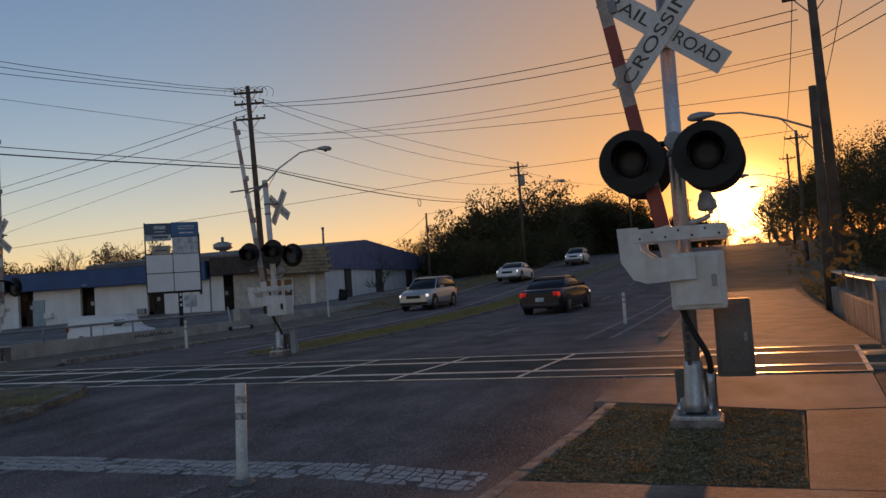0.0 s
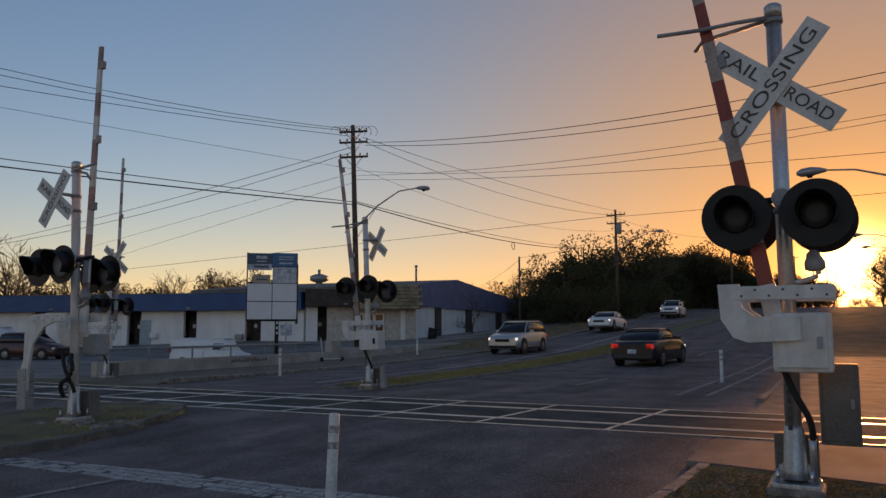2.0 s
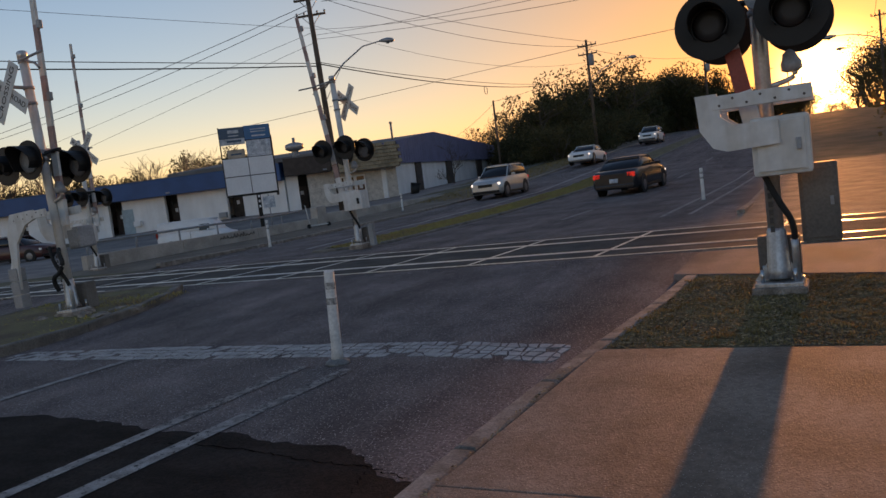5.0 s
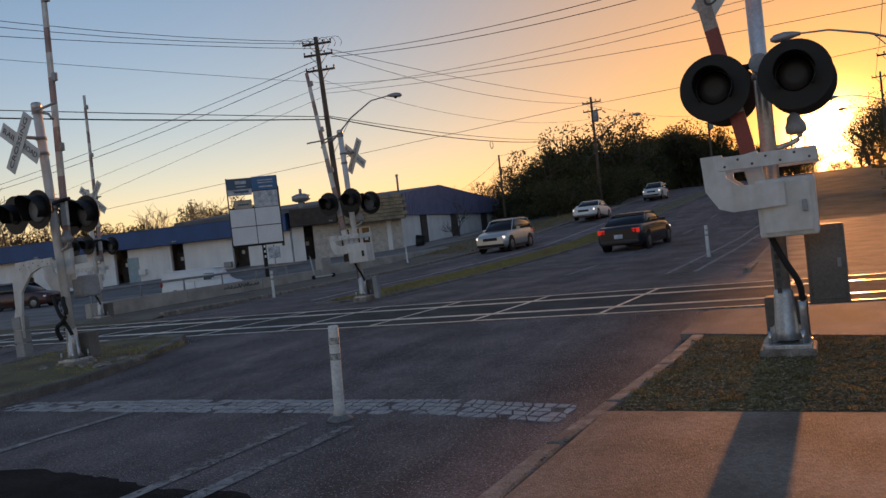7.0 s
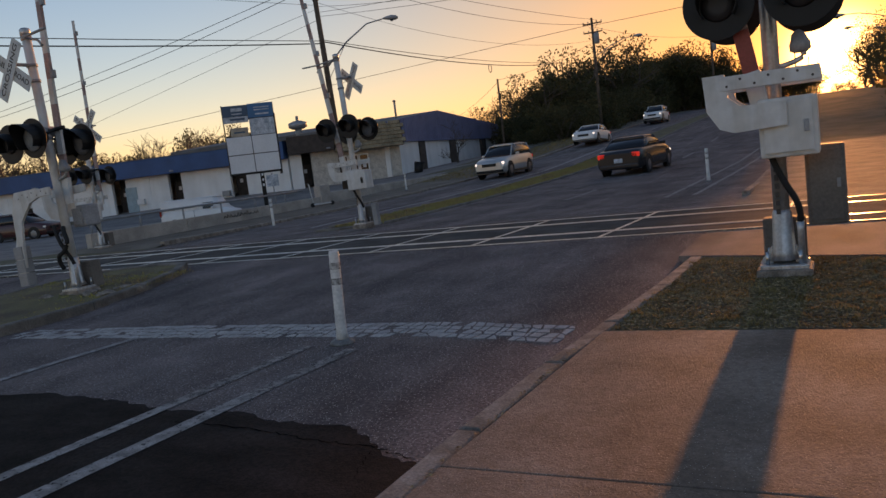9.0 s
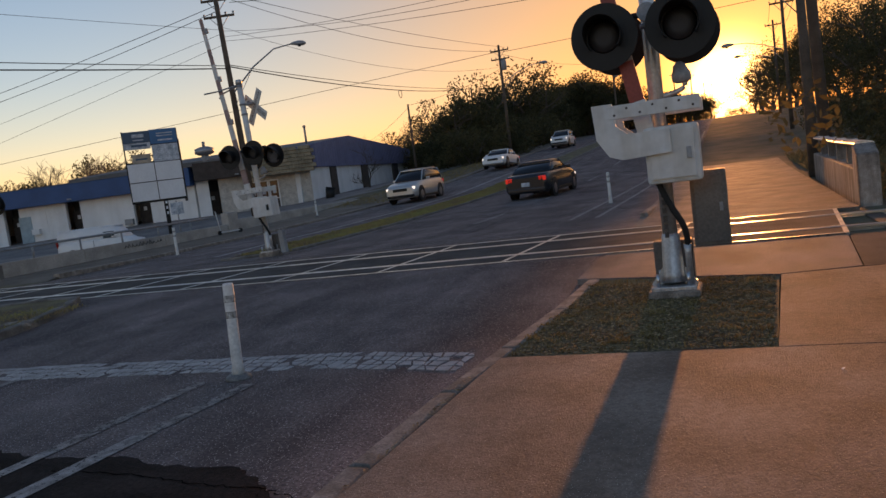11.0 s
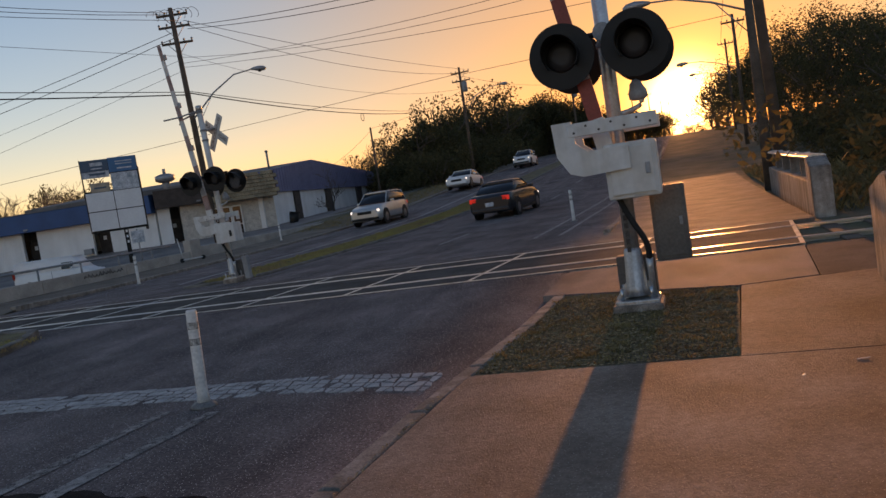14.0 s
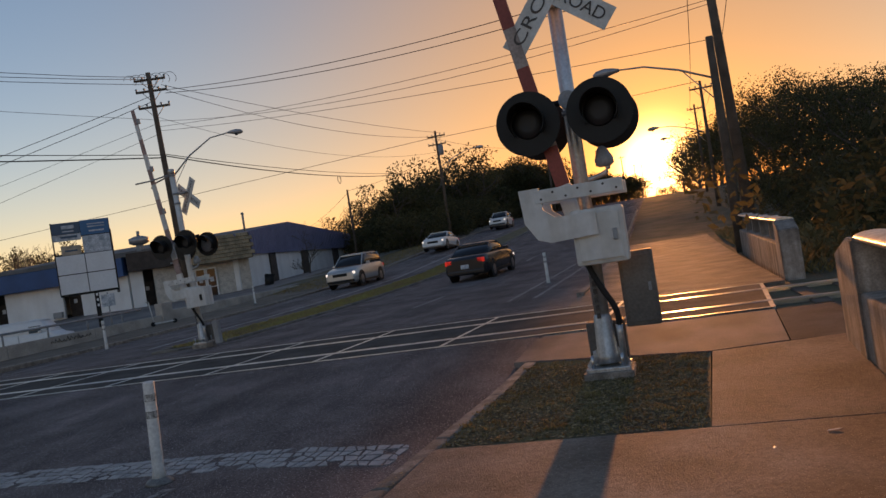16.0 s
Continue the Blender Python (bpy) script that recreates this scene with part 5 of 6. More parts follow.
KINDS = {
    # length, half width, bonnet z, belt z, roof z, cabin from, cabin to (share of the length from the nose), wheel radius
    "suv": (4.5, 0.90, 1.02, 1.08, 1.70, 0.26, 0.98, 0.36),
    "sedan": (4.75, 0.91, 0.92, 0.98, 1.44, 0.28, 0.86, 0.33),
    "van": (5.6, 0.98, 1.15, 1.30, 2.15, 0.16, 0.995, 0.36),
}


def car(kind, paint, m, name, label, lit=False):
    L, W, hood, belt, roof, c0, c1, wr = KINDS[kind]
    c = thing(name, label, "car", m)
    h = L / 2
    part("body", loft([(-h, W * 0.80, 0.34, hood - 0.26, W * 0.7), (-h + 0.12, W * 0.93, 0.24, hood - 0.12, W * 0.8), (-h + 0.6, W, 0.22, hood - 0.02, W * 0.86),
                       (-h + L * c0, W, 0.22, belt, W * 0.90), (0, W, 0.22, belt + 0.02, W * 0.90), (h - 0.6, W, 0.24, belt + 0.04, W * 0.88), (h - 0.1, W * 0.94, 0.28, belt, W * 0.84), (h, W * 0.82, 0.36, belt - 0.1, W * 0.76)]), paint, c)
    xa, xb = -h + L * c0, -h + L * c1
    slope = 0.75 if kind != "van" else 0.6
    back = {"suv": 0.35, "sedan": 0.9, "van": 0.08}[kind]
    part("glasshouse", loft([(xa, W * 0.88, belt - 0.08, belt + 0.03, W * 0.82), (xa + slope, W * 0.87, belt - 0.08, roof - 0.05, W * 0.70), (xb - back, W * 0.87, belt - 0.08, roof - 0.05, W * 0.70), (xb, W * 0.86, belt - 0.08, belt + 0.06, W * 0.8)]), M_glass if kind != "van" else paint, c, "dark tinted glass" if kind != "van" else "")
    part("roof", loft([(xa + slope - 0.06, W * 0.70, roof - 0.07, roof - 0.02, W * 0.62), (xa + slope + 0.3, W * 0.73, roof - 0.07, roof + 0.02, W * 0.6), (xb - back - 0.2, W * 0.73, roof - 0.07, roof + 0.02, W * 0.6), (xb - back + 0.08, W * 0.70, roof - 0.08, roof - 0.03, W * 0.62)]), paint, c)
    for s in (-1, 1):
        if kind == "van":
            part("side_window", box((xa + 0.95, s * W * 0.835, belt + 0.26), (0.80, 0.10, 0.44), 0.03, pose(0, 0, 0, s * 8, 0, 0)), M_glass, c)
            part("tail_lamp_column", box((h - 0.07, s * W * 0.90, belt + 0.05), (0.14, 0.12, 0.42), 0.03), M_tail, c, "tall red tail lamp")
            part("door_seam", box((0.1, s * (W + 0.003), 0.85), (0.02, 0.01, 0.9)), M_black, c)
        else:
            for f in (0.0, 0.33, 0.66, 1.0):
                x0 = xa + 0.05 + (xb - xa - 0.1) * f
                xt = min(max(x0, xa + slope), xb - back)
                part("pillar", tube([(x0, s * W * 0.865, belt - 0.02), (xt, s * W * 0.715, roof - 0.03)], 0.035, 6), paint, c)
            if kind == "suv":
                part("roof_rail", tube([(xa + slope + 0.2, s * W * 0.62, roof + 0.05), (xb - back - 0.1, s * W * 0.62, roof + 0.05)], 0.02, 6), M_black, c)
        part("headlight", box((-h + 0.13, s * W * 0.70, hood - 0.27), (0.16, 0.36, 0.14), 0.03), M_headon if lit else M_head, c, "clear headlight")
        part("tail_light", box((h - 0.06, s * W * 0.74, belt - 0.16), (0.12, 0.30, 0.18), 0.03), M_tailon if lit else M_tail, c, "red tail light")
        part("mirror", box((xa + 0.55, s * (W + 0.08), belt + 0.08), (0.12, 0.20, 0.13), 0.03), paint, c)
        part("sill", box((0.05, s * (W - 0.01), 0.27), (L * 0.5, 0.04, 0.12), 0.01), M_black, c)
        for x in (-h + L * 0.19, h - L * 0.20):
            part("wheel_arch", tube([(x, s * (W - 0.10), wr + 0.03), (x, s * (W + 0.006), wr + 0.03)], wr + 0.07, 24), M_black, c)
            wh = part("wheel", tube([(x, s * (W - 0.20), wr), (x, s * (W - 0.02), wr), (x, s * (W + 0.015), wr)], [wr, wr, wr * 0.9], 24), M_rubber, c, "black tyre")
            part("rim", tube([(x, s * (W + 0.012), wr), (x, s * (W + 0.02), wr), (x, s * (W + 0.024), wr)], [wr * 0.68, wr * 0.6, wr * 0.15], 10), M_rim, wh)
    part("grille", box((-h + 0.03, 0, hood - 0.34), (0.08, W * 0.9, 0.16), 0.02), M_black, c)
    part("bumper", box((-h + 0.06, 0, 0.36), (0.14, W * 1.7, 0.14), 0.04), M_black if kind == "suv" else paint, c)
    part("rear_bumper", box((h - 0.05, 0, 0.40), (0.14, W * 1.7, 0.16), 0.04), M_black if kind == "suv" else paint, c)
    part("plate", box((h + 0.025, 0, belt - 0.36), (0.02, 0.34, 0.16), 0.004), M_pmix, c)
    return c


car("suv", M_carsil, pose(-16.2, 39.3, 0.33, 0, 0, 90), "suv", "silver sport utility car facing the crossing in the oncoming lane", True)
car("sedan", M_carblk, pose(-7.4, 32.0, 0.15, 0, 1.4, -94), "sedan", "black sedan driving away up the hill", True)
car("sedan", M_carwht, pose(-16.4, 57.5, 1.44, 0, 3.6, 90), "sedan", "white sedan coming down the hill", True)
car("suv", M_carwht, pose(-15.6, 78.0, 2.68, 0, 3.4, 90), "suv", "pale sport utility car far up the hill", True)
car("van", M_carwht, pose(-33.7, 34.2, -0.62, 0, 0, 197) @ Matrix.Scale(0.82, 4), "delivery_van", "white delivery van parked behind the concrete barrier")
car("suv", M_carred, pose(-47.0, 32.0, -0.25, 0, 0, 195), "suv", "dark maroon car parked in the lot")
car("van", M_carwht, pose(-53.5, 33.0, -0.2, 0, 0, 195), "van", "white van parked in the lot")
car("sedan", M_carsil, pose(-31.5, 90.0, 1.6, 0, 0, 30), "sedan", "pale car parked past the garage")

# ---- painted stop line, cracked into chips ----
random.seed(11)
cols, rws = 74, 4
grid = {}
for i in range(cols + 1):
    for j in range(rws + 1):
        jx = random.uniform(-0.045, 0.045)
        jy = random.uniform(-0.035, 0.035) if 0 < j < rws else random.uniform(-0.02, 0.02)
        grid[i, j] = (-9.35 + 7.25 * i / cols + jx, 5.71 - 0.22 * max(0.0, i / cols - 0.84) / 0.16 + (0.42 + 0.14 * min(1.0, 3.0 * i / cols)) * j / rws + jy)
for i in range(cols):
    for j in range(rws):
        if random.random() < (0.07 if i > 12 else 0.3):
            continue
        q = [grid[i, j], grid[i + 1, j], grid[i + 1, j + 1], grid[i, j + 1]]
        cx, cy = sum(p[0] for p in q) / 4, sum(p[1] for p in q) / 4
        k = random.uniform(0.68, 0.87)
        o = []
        for a, b in zip(q, q[1:] + q[:1]):
            o.append((cx + (a[0] - cx) * k, cy + (a[1] - cy) * k))
            t = random.uniform(0.3, 0.7)
            mx, my = a[0] + (b[0] - a[0]) * t, a[1] + (b[1] - a[1]) * t
            kk = k * random.uniform(0.9, 1.08)
            o.append((cx + (mx - cx) * kk, cy + (my - cy) * kk))
        part("paint_chip", prism(o, -0.004, 0.005), M_paint, road)

# ---- trees ----


def leaf_cloud(centres, per, size, spread, rng):
    """Small bent leaf sprays scattered in clumps."""
    vs, fs = [], []
    for c, r in centres:
        for _ in range(per):
            d = rng.normal(size=3)
            d /= np.linalg.norm(d)
            p = c + d * r * rng.uniform(0.35, 1.0) ** 0.6 * spread
            a = rng.normal(size=3)
            a /= np.linalg.norm(a)
            b = np.cross(a, rng.normal(size=3))
            b /= np.linalg.norm(b)
            s = size * rng.uniform(0.5, 1.25)
            i = len(vs)
            vs += [p - a * s, p + b * s * 0.45 - a * 0.1 * s, p + a * s, p - b * s * 0.45 + a * 0.1 * s]
            fs.append((i, i + 1, i + 2, i + 3))
    return vs, fs


def mesh_ob(name, vs, fs, material, parent):
    me = bpy.data.meshes.new(name)
    me.from_pydata([tuple(map(float, v)) for v in vs], [], fs)
    me.materials.append(material)
    ob = new(name, me)
    ob.parent = parent
    return ob


def limbs(rng, height, spread, levels, start, r0, droop=0.0):
    """A forking skeleton: list of (points, radii) and the tips."""
    segs, tips = [], []

    def grow(p, d, length, r, lev):
        pts, rad = [p], [r]
        for k in range(3):
            d = d + Vector(rng.normal(size=3) * 0.16)
            d.z += 0.06 - droop
            d.normalize()
            p = p + d * length / 3
            pts.append(p)
            rad.append(r * (1 - 0.16 * (k + 1)))
        segs.append((pts, rad))
        if lev == 0:
            tips.append(p)
            return
        for k in range(3 if lev > 1 else rng.integers(2, 4)):
            a = rng.uniform(0, 2 * math.pi)
            tilt = rng.uniform(0.45, 0.95) * spread
            side = Vector((math.cos(a), math.sin(a), 0.15))
            nd = (d * math.cos(tilt) + side * math.sin(tilt)).normalized()
            base = pts[rng.integers(1, 4)]
            grow(base, nd, length * rng.uniform(0.62, 0.85), r * 0.55, lev - 1)

    grow(Vector((0, 0, -0.2)), Vector((0, 0, 1)), start, r0, levels)
    return segs, tips


def leafy_tree(seed, name, label, height, width, material, per=62, size=0.20):
    rng = np.random.default_rng(seed)
    t = thing(name, label, "tree", pose(0, 0, -200))
    segs, tips = limbs(rng, height, 1.0, 3, height * 0.38, height * 0.035)
    zt = max(p.z for p in tips)
    k = height * 0.93 / zt
    bm = bmesh.new()
    for pts, rad in segs:
        tube([Vector((p.x * k * width, p.y * k * width, p.z * k)) for p in pts], rad, 5, False, bm)
    part("trunk", bm, M_bark, t, "forked grey-brown trunk and limbs")
    cs = [(np.array((p.x * k * width, p.y * k * width, p.z * k)), height * rng.uniform(0.09, 0.16)) for p in tips]
    for _ in range(len(tips)):
        a, rr = rng.uniform(0, 2 * math.pi), height * 0.34 * width * math.sqrt(rng.uniform())
        cs.append((np.array((rr * math.cos(a), rr * math.sin(a), height * rng.uniform(0.12, 0.8))), height * rng.uniform(0.09, 0.15)))
    vs, fs = leaf_cloud(cs, per, size, 1.0, rng)
    c = mesh_ob("crown", vs, fs, material, t)
    c["label"] = "uneven crown of small dark leaves"
    return t


def bare_tree(seed, name, label, height):
    rng = np.random.default_rng(seed)
    t = thing(name, label, "tree", pose(0, 0, -200))
    segs, tips = limbs(rng, height, 0.9, 5, height * 0.34, height * 0.022)
    k = height / max(p.z for p in tips)
    bm = bmesh.new()
    for pts, rad in segs:
        tube([p * k for p in pts], [max(r, 0.018) for r in rad], 4, False, bm)
    part("trunk", bm, M_bark, t, "bare forked trunk and twigs")
    return t


def bush(seed, name, label, material, w=1.6, h=1.6):
    rng = np.random.default_rng(seed)
    t = thing(name, label, "bush", pose(0, 0, -200))
    bm = bmesh.new()
    for i in range(6):
        a = i * 1.05
        tube([(0, 0, -0.1), (0.3 * w * math.cos(a), 0.3 * w * math.sin(a), h * 0.4), (0.6 * w * math.cos(a + 0.3), 0.6 * w * math.sin(a + 0.3), h * 0.8)], [0.04, 0.03, 0.01], 4, False, bm)
    part("stem", bm, M_bark, t)
    cs = [(np.array((rng.normal() * w * 0.55, rng.normal() * w * 0.55, rng.uniform(0.15, 0.95) * h)), 0.45) for _ in range(34)]
    vs, fs = leaf_cloud(cs, 100, 0.07, 1.0, rng)
    mesh_ob("foliage", vs, fs, material, t)
    return t


OAKS = [leafy_tree(21 + i, "oak_tree", "dark evergreen oak with a broad uneven crown", 9.0, 1.0 + 0.15 * i, M_leaf if i != 1 else M_leaf2) for i in range(3)]
FINE = [leafy_tree(31 + i, "oak_tree", "dense dark evergreen tree beside the track", 9.0, 1.15, M_leaf2 if i else M_leaf, 150, 0.115) for i in range(2)]
OPEN = [leafy_tree(51 + i, "oak_tree", "tall open-crowned oak against the sky", 9.0, 0.95, M_leaf, 26, 0.19) for i in range(2)]
BARE = [bare_tree(41 + i, "bare_tree", "leafless winter tree with a fan of fine twigs", 9.0) for i in range(2)]
BUSH = [bush(61 + i, "bush", "dense dark evergreen bush beside the track", M_leaf if i else M_leaf2) for i in range(2)]
rng = np.random.default_rng(5)


def plant(src, x, y, height, base, group, ref=9.0):
    k = height / ref
    m = pose(x, y, base, 0, 0, rng.uniform(0, 360)) @ Matrix.Diagonal((k * rng.uniform(0.9, 1.15), k * rng.uniform(0.9, 1.15), k, 1))
    return tagged(copy_thing(src, m), group=group)


LEFT_EL = [(-34, 3.2), (-25.4, 3.7), (-22.4, 4.0), (-20.2, 5.0), (-18.0, 5.8), (-15.5, 6.6), (-13.9, 6.8), (-12.0, 5.6), (-9.3, 5.9), (-6.8, 4.1), (-4.0, 3.7), (-2.5, 3.5), (-1.0, 3.1)]
RIGHT_EL = [(0.5, 2.2), (1.5, 3.6), (2.7, 5.5), (5.8, 6.9), (9.6, 8.4), (13.2, 7.5), (16.8, 7.7), (22.4, 7.6), (30, 8.5)]


def skyline(az, prof):
    return float(np.interp(az, [p[0] for p in prof], [p[1] for p in prof]))


def grove(az0, az1, n, dist, prof, group, kinds, low=0.8):
    """Trees whose tops follow a skyline: n of them between two bearings, at dist(az) metres."""
    for i in range(n):
        az = az0 + (az1 - az0) * (i + rng.uniform(0.1, 0.9)) / n
        d = dist(az) * rng.uniform(0.94, 1.10)
        x, y = d * math.sin(radians(az)), d * math.cos(radians(az))
        base = lie(x, y) - 0.1
        topz = 1.5 + d * math.tan(radians(skyline(az, prof))) * rng.uniform(low, 1.0)
        plant(kinds[rng.integers(len(kinds))], x, y, max(3.0, topz - base), base, group)


left_d = lambda az: min(320, max(84, 25.5 / math.sin(radians(max(1.5, -az)))))
grove(-19.4, -15, 11, left_d, LEFT_EL, "trees on the hill", OAKS, 0.66)
grove(-15, -9, 10, left_d, LEFT_EL, "trees on the hill", OAKS, 0.68)
grove(-9, -3.2, 8, left_d, LEFT_EL, "trees on the hill", OAKS, 0.68)
grove(-18.6, -5, 15, lambda az: left_d(az) * 0.88, [(a, e * 0.62) for a, e in LEFT_EL], "trees on the hill", OAKS, 0.7)
for az, k in ((-18.6, 1.06), (-17.4, 1.12), (-14.6, 1.10), (-13.4, 1.13), (-9.6, 1.05)):
    d = left_d(az)
    x, y = d * math.sin(radians(az)), d * math.cos(radians(az))
    plant(OPEN[int(-az) % 2], x, y, (1.5 + d * math.tan(radians(skyline(az, LEFT_EL)))) * k - lie(x, y), lie(x, y) - 0.1, "trees on the hill")
grove(-12.2, -6, 6, lambda az: left_d(az) * 1.12, LEFT_EL, "bare trees on the hill", BARE, 0.92)
grove(-26.5, -21, 5, lambda az: 112, LEFT_EL, "bare trees on the hill", BARE, 0.95)
right_d = lambda az: min(330, max(34, 14.0 / math.sin(radians(az + 0.8))))
grove(1.6, 6, 9, right_d, RIGHT_EL, "trees beside the track", FINE, 0.95)
grove(6, 30, 20, right_d, RIGHT_EL, "trees beside the track", FINE, 0.95)
grove(6, 32, 16, lambda az: right_d(az) * 0.8, [(a, e * 0.75) for a, e in RIGHT_EL], "trees beside the track", FINE, 0.7)
grove(-62, -54.5, 4, lambda az: 98, [(-62, 5.6), (-54, 4.9)], "bare trees behind the shops", BARE, 0.9)
grove(-55, -46.5, 6, lambda az: 104, [(-62, 3.7), (-46, 3.5)], "trees behind the shops", OAKS, 0.9)
grove(-48, -41, 6, lambda az: 100, [(-62, 4.3), (-41, 4.7)], "bare trees behind the shops", BARE, 0.9)
grove(-44.5, -41.5, 2, lambda az: 104, [(-62, 4.4), (-41, 4.6)], "trees behind the shops", OAKS, 0.95)
# trees where the road bends away over the crest
# row is filled out to keep the low sun off the road and verge
for i in range(62):
    az = -12.0 + 10.95 * (i + rng.uniform(0, 0.9)) / 62
    y = 121 + (i % 3) * 2.5
    top = 1.5 + y * math.tan(radians(skyline(az, LEFT_EL))) * rng.uniform(0.92, 1.03)
    plant(OAKS[i % 3], y * math.tan(radians(az)), y, top - rise(y) + 0.3, rise(y) - 0.3, "trees at the bend of the road")
for i in range(16):
    x = -70 + 9 * i + rng.uniform(-3, 3)
    plant(OAKS[i % 3], x, 415 + rng.uniform(-15, 30), rng.uniform(7.5, 10.5), 7.6, "far trees at the top of the hill")
for i in range(26):
    x, y = 6.2 + rng.uniform(0, 5.0), 17.0 + 1.6 * i + rng.uniform(-0.6, 0.6)
    plant(BUSH[i % 2], x, y, rng.uniform(1.5, 2.8), rise(y) - 0.1, "bushes behind the parapet", 1.6)
for i in range(14):
    x, y = 4.5 + i * 0.9, 8.0 + rng.uniform(-2.5, 1.0)
    plant(BUSH[i % 2], x + 2, y, rng.uniform(0.8, 1.4), -0.1, "bushes behind the parapet", 1.6)
for i in range(40):
    az = -19.0 + 14.0 * (i + rng.uniform(0, 0.9)) / 40
    d = left_d(az) * rng.uniform(0.86, 1.02)
    x, y = d * math.sin(radians(az)), d * math.cos(radians(az))
    plant(BUSH[i % 2], x, y, rng.uniform(2.2, 4.0), lie(x, y) - 0.2, "bushes under the hill trees", 1.6)
for az, d, el in ((-58.2, 84, 6.6), (-56.6, 82, 6.4), (-55.0, 86, 5.6), (-60.0, 80, 6.2)):
    x, y = d * math.sin(radians(az)), d * math.cos(radians(az))
    plant(BARE[int(d) % 2], x, y, 1.5 + d * math.tan(radians(el)) - lie(x, y), lie(x, y) - 0.1, "bare trees behind the shops")
# extra trees, added to keep the low sun off the garage front
for i in range(12):
    x, y = -27.5 - 1.1 * i, 104 + 5 * (i % 3)
    plant(OAKS[i % 3], x, y, 9.6 - lie(x, y) + 0.35 * (i % 4), lie(x, y) - 0.2, "trees on the hill")
for i in range(10):
    az = -22.4 + 0.4 * i
    d = 97 + 4 * (i % 3)
    x, y = d * math.sin(radians(az)), d * math.cos(radians(az))
    plant(OAKS[i % 3], x, y, 1.5 + d * math.tan(radians(rng.uniform(2.9, 3.9))) - lie(x, y), lie(x, y) - 0.3, "trees on the hill")
    plant(BUSH[i % 2], x * 0.95, y * 0.95, rng.uniform(2.4, 3.6), lie(x * 0.95, y * 0.95) - 0.2, "bushes under the hill trees", 1.6)
plant(BARE[0], -28.4, 59.0, 4.2, 0.9, "bare trees beside the garage")
for src in OPEN + OAKS + FINE + BARE + BUSH:
    for ob in (src, *src.children_recursive):
        bpy.data.objects.remove(ob)

# ---- grass ----


def tufts(name, label, area, n, hmin, hmax, base, seed, material=M_blade, inside=None):
    """Loose blades of grass over an area that a test function bounds."""
    rng = np.random.default_rng(seed)
    x0, y0, x1, y1 = area
    vs, fs = [], []
    for _ in range(n):
        x, y = rng.uniform(x0, x1), rng.uniform(y0, y1)
        if inside and not inside(x, y):
            continue
        if noise.noise(Vector((x * 1.3, y * 1.3, seed))) < rng.uniform(-0.75, -0.05):
            continue
        a = rng.uniform(0, 2 * math.pi)
        h = rng.uniform(hmin, hmax) * min(1.3, 0.6 + 1.2 * abs(noise.noise(Vector((x * 4.0, y * 4.0, seed + 2)))))
        w = h * 0.10 + 0.003
        lean = rng.uniform(0.2, 1.1) * h
        z = base(x, y)
        dx, dy = math.cos(a), math.sin(a)
        i = len(vs)
        vs += [(x - dy * w, y + dx * w, z), (x + dy * w, y - dx * w, z), (x + dx * lean * 0.4 + dy * w * 0.6, y + dy * lean * 0.4 - dx * w * 0.6, z + h * 0.7), (x + dx * lean, y + dy * lean, z + h)]
        fs += [(i, i + 1, i + 2), (i, i + 2, i + 3)]
    me = bpy.data.meshes.new(name)
    me.from_pydata(vs, [], fs)
    me.materials.append(material)
    return tagged(new(name, me), label, "grass", kind="stuff")


in_square = lambda x, y: -1.65 + 0.05 * (y - 5.3) < x < 0.18 + 0.058 * (y - 5.28) and 5.38 < y < 8.56 - 0.29 * (x + 1.5)
tufts("grass", "scrubby straw-coloured grass blades round the signal foot", (-1.65, 5.34, 0.37, 8.6), 26000, 0.006, 0.034, lambda x, y: 0.13, 3, inside=in_square)
tufts("grass", "short yellow-green grass on the long median", (-12.8, 17.5, -11.0, 50), 36000, 0.03, 0.09, lambda x, y: rise(y) + 0.02, 4, M_blade2)
tufts("grass", "thin grass on the near median", (-12.8, 3.5, -9.7, 9.4), 9000, 0.02, 0.06, lambda x, y: rise(y) + 0.08, 6, M_blade2)
tufts("grass", "dry grass at the foot of the hill", (-22.3, 40, -18.6, 70), 9000, 0.04, 0.14, lambda x, y: rise(y) + 0.05, 8)
tufts("grass", "dry weeds behind the parapet", (2.4, 2.0, 16.0, 11.0), 16000, 0.06, 0.35, lambda x, y: -0.07, 9)
tufts("grass", "dry weeds beyond the track", (2.4, 15.5, 14.0, 40.0), 16000, 0.06, 0.40, lambda x, y: rise(y) - 0.07, 10)
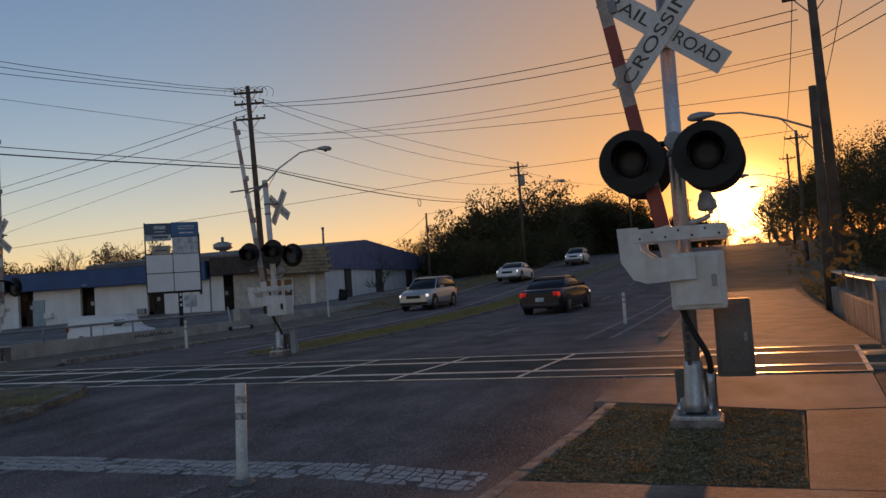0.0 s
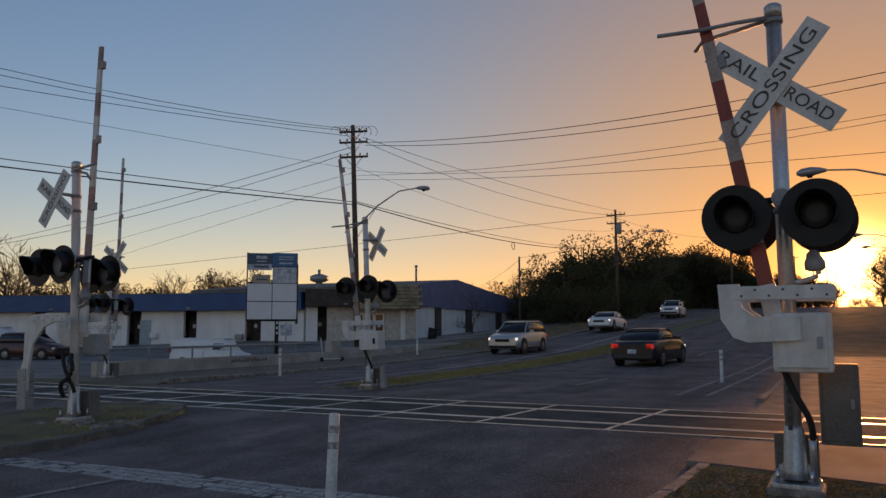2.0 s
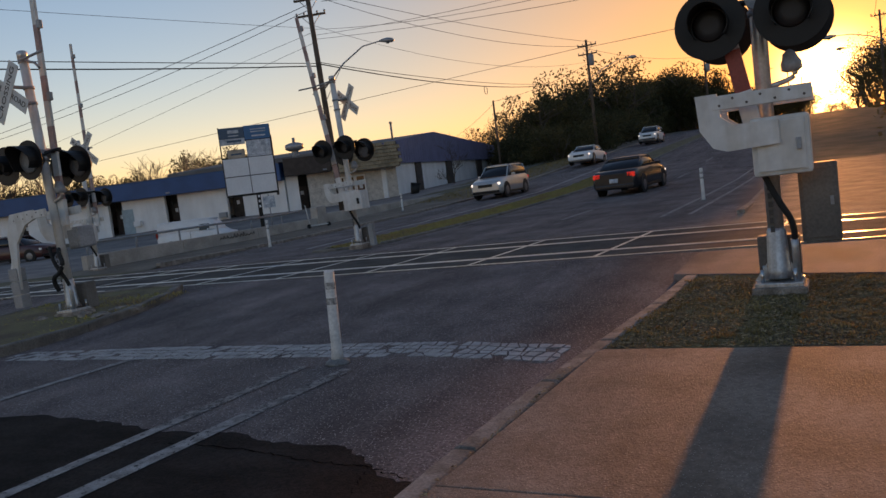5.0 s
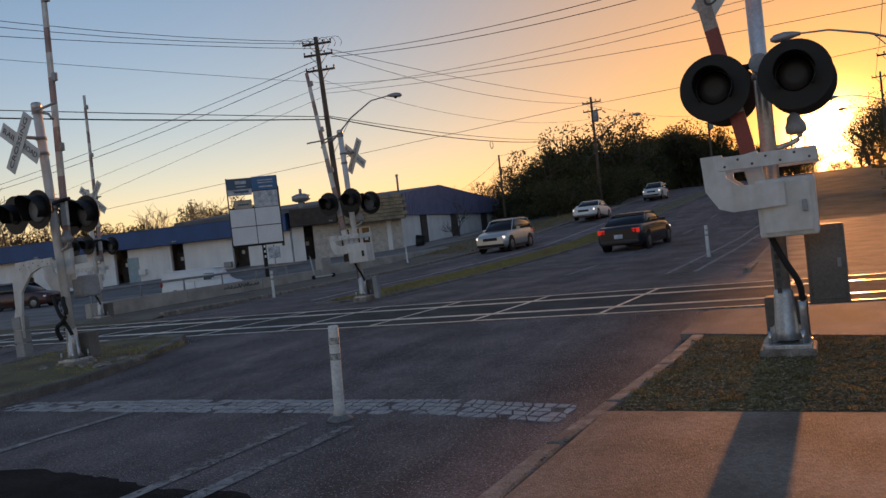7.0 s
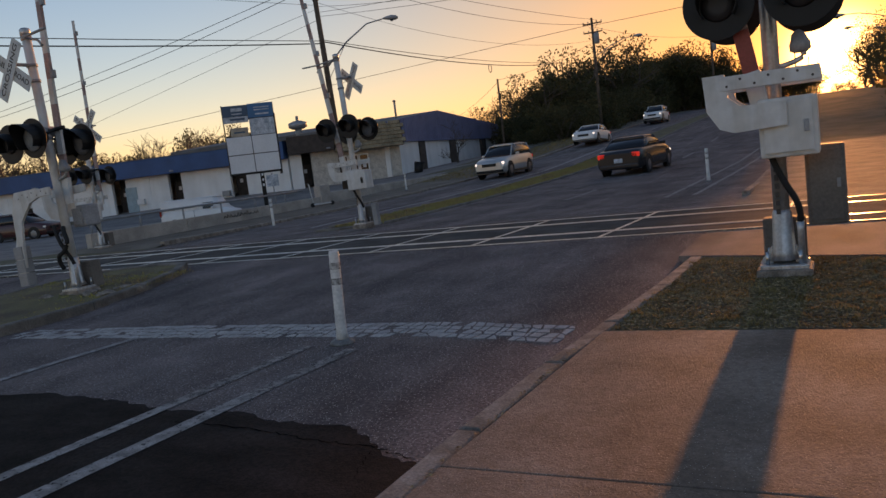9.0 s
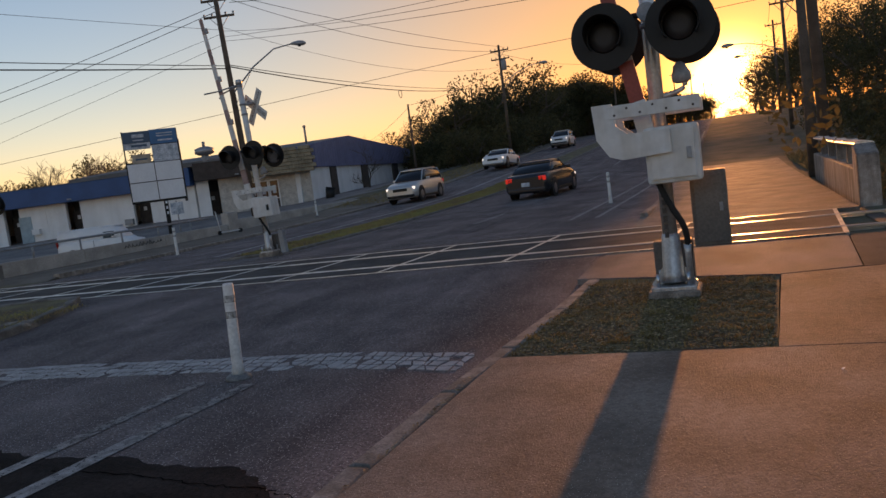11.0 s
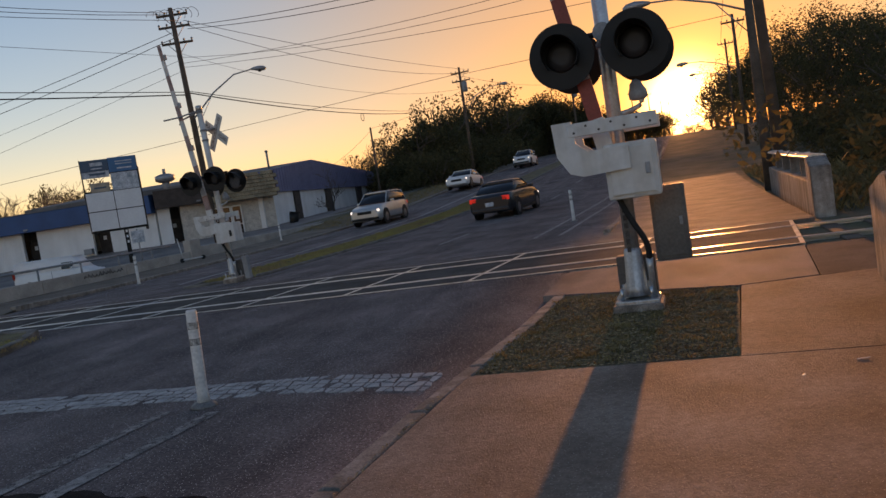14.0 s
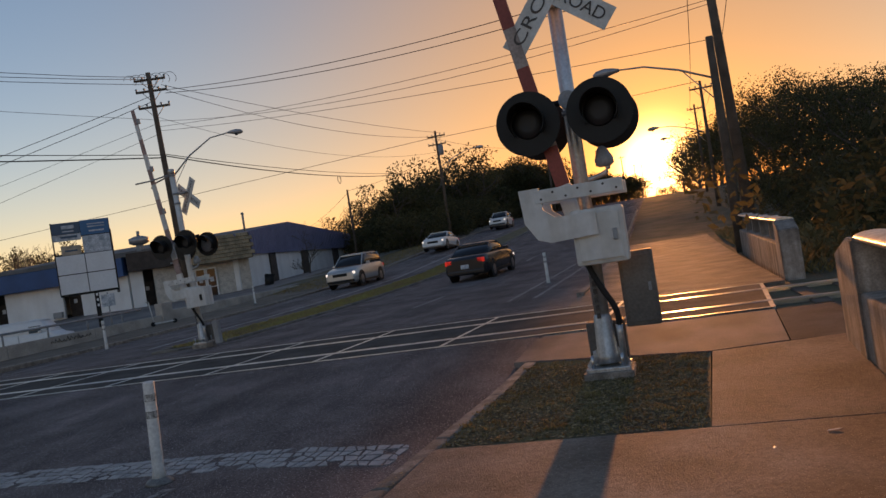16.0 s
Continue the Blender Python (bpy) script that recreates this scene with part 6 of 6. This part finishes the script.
# fallen leaves and straw over the grass square and along the wall's foot
M_straw = mat("dead_leaf", (0.44, 0.30, 0.15), 0.85, amount=0.5, scale=30, fine=80, bump=0, second=(0.14, 0.085, 0.045))
for label, x0, y0, x1, y1, z, n, slope in (("dead leaves and straw scattered on the grass square", -1.6, 5.36, 0.2, 8.2, 0.140, 9000, 0.05), ("dead leaves drifted along the foot of the parapet", 1.03, 1.5, 1.085, 7.8, 0.152, 900, 0.068), ("dead leaves caught between kerb and sidewalk", -1.80, 1.5, -1.76, 4.8, 0.152, 70, 0.02)):
    rng = np.random.default_rng(n)
    vs, fs = [], []
    for _ in range(n):
        x, y, a = rng.uniform(x0, x1), rng.uniform(y0, y1), rng.uniform(0, 6.28)
        x += slope * (y - (0.0 if x0 > 1 else y0))
        length, w = rng.uniform(0.008, 0.032), rng.uniform(0.003, 0.010)
        dx, dy, i = math.cos(a), math.sin(a), len(vs)
        up = rng.uniform(0.0, 0.010)
        vs += [(x - dx * length, y - dy * length, z), (x + dy * w, y - dx * w, z + up), (x + dx * length, y + dy * length, z + up * 0.6), (x - dy * w, y + dx * w, z + up * 0.3)]
        fs += [(i, i + 1, i + 2), (i, i + 2, i + 3)]
    me = bpy.data.meshes.new("leaf_litter")
    me.from_pydata(vs, [], fs)
    me.materials.append(M_straw)
    tagged(new("leaf_litter", me), label, "leaf litter", kind="stuff")
# loose stones and debris at the foot of the median signal
random.seed(3)
for i in range(9):
    b2 = bmesh.new()
    bmesh.ops.create_icosphere(b2, subdivisions=1, radius=1.0)
    for v in b2.verts:
        v.co *= random.uniform(0.75, 1.15)
    bmesh.ops.scale(b2, vec=(random.uniform(0.09, 0.22), random.uniform(0.07, 0.16), random.uniform(0.04, 0.08)), verts=b2.verts)
    o = tagged(obj("rubble_stone", b2, M_kerb), "broken piece of pale concrete beside the signal foot", "stone", group="broken concrete")
    o.matrix_basis = pose(-10.6 + random.uniform(-0.5, 0.9), 7.9 + random.uniform(-0.5, 0.5), 0.15, 0, 0, random.uniform(0, 180))

# ---- grit and litter on the sidewalk ----
rng = np.random.default_rng(17)
vs, fs = [], []
for _ in range(900):
    x, y = rng.uniform(-1.6, 1.25), rng.uniform(1.5, 8.0)
    if -1.7 < x < 0.4 and 5.3 < y < 8.7:
        continue
    r, z, i = rng.uniform(0.0012, 0.003), 0.151, len(vs)
    a = rng.uniform(0, 6.28)
    vs += [(x + r * math.cos(a + k * 2.09), y + r * math.sin(a + k * 2.09), z) for k in range(3)] + [(x, y, z + r * 1.2)]
    fs += [(i, i + 1, i + 3), (i + 1, i + 2, i + 3), (i + 2, i, i + 3)]
me = bpy.data.meshes.new("grit")
me.from_pydata(vs, [], fs)
me.materials.append(M_grit)
tagged(new("grit", me), "scattered pale grit and glass crumbs on the sidewalk", "grit", kind="stuff")
for x, y, w, a in ((0.88, 5.02, 0.045, 10), (0.52, 4.75, 0.02, 60)):
    b2 = bmesh.new()
    pts = [(-w, -0.006, 0.0), (-w * 0.3, -0.009, 0.003), (w * 0.4, -0.006, 0.001), (w, 0.0, 0.004), (w * 0.5, 0.009, 0.002), (-w * 0.6, 0.008, 0.002)]
    lo = [b2.verts.new((px, py, pz)) for px, py, pz in pts]
    hi = [b2.verts.new((px, py, pz + 0.0008)) for px, py, pz in pts]
    b2.faces.new(lo[::-1])
    b2.faces.new(hi)
    for k in range(6):
        b2.faces.new((lo[k], lo[(k + 1) % 6], hi[(k + 1) % 6], hi[k]))
    o = tagged(obj("litter_scrap", b2, M_pwhite), "crumpled pale paper scrap on the sidewalk", "litter", group="paper scraps")
    o.matrix_basis = pose(x, y, 0.151, 0, 0, a)
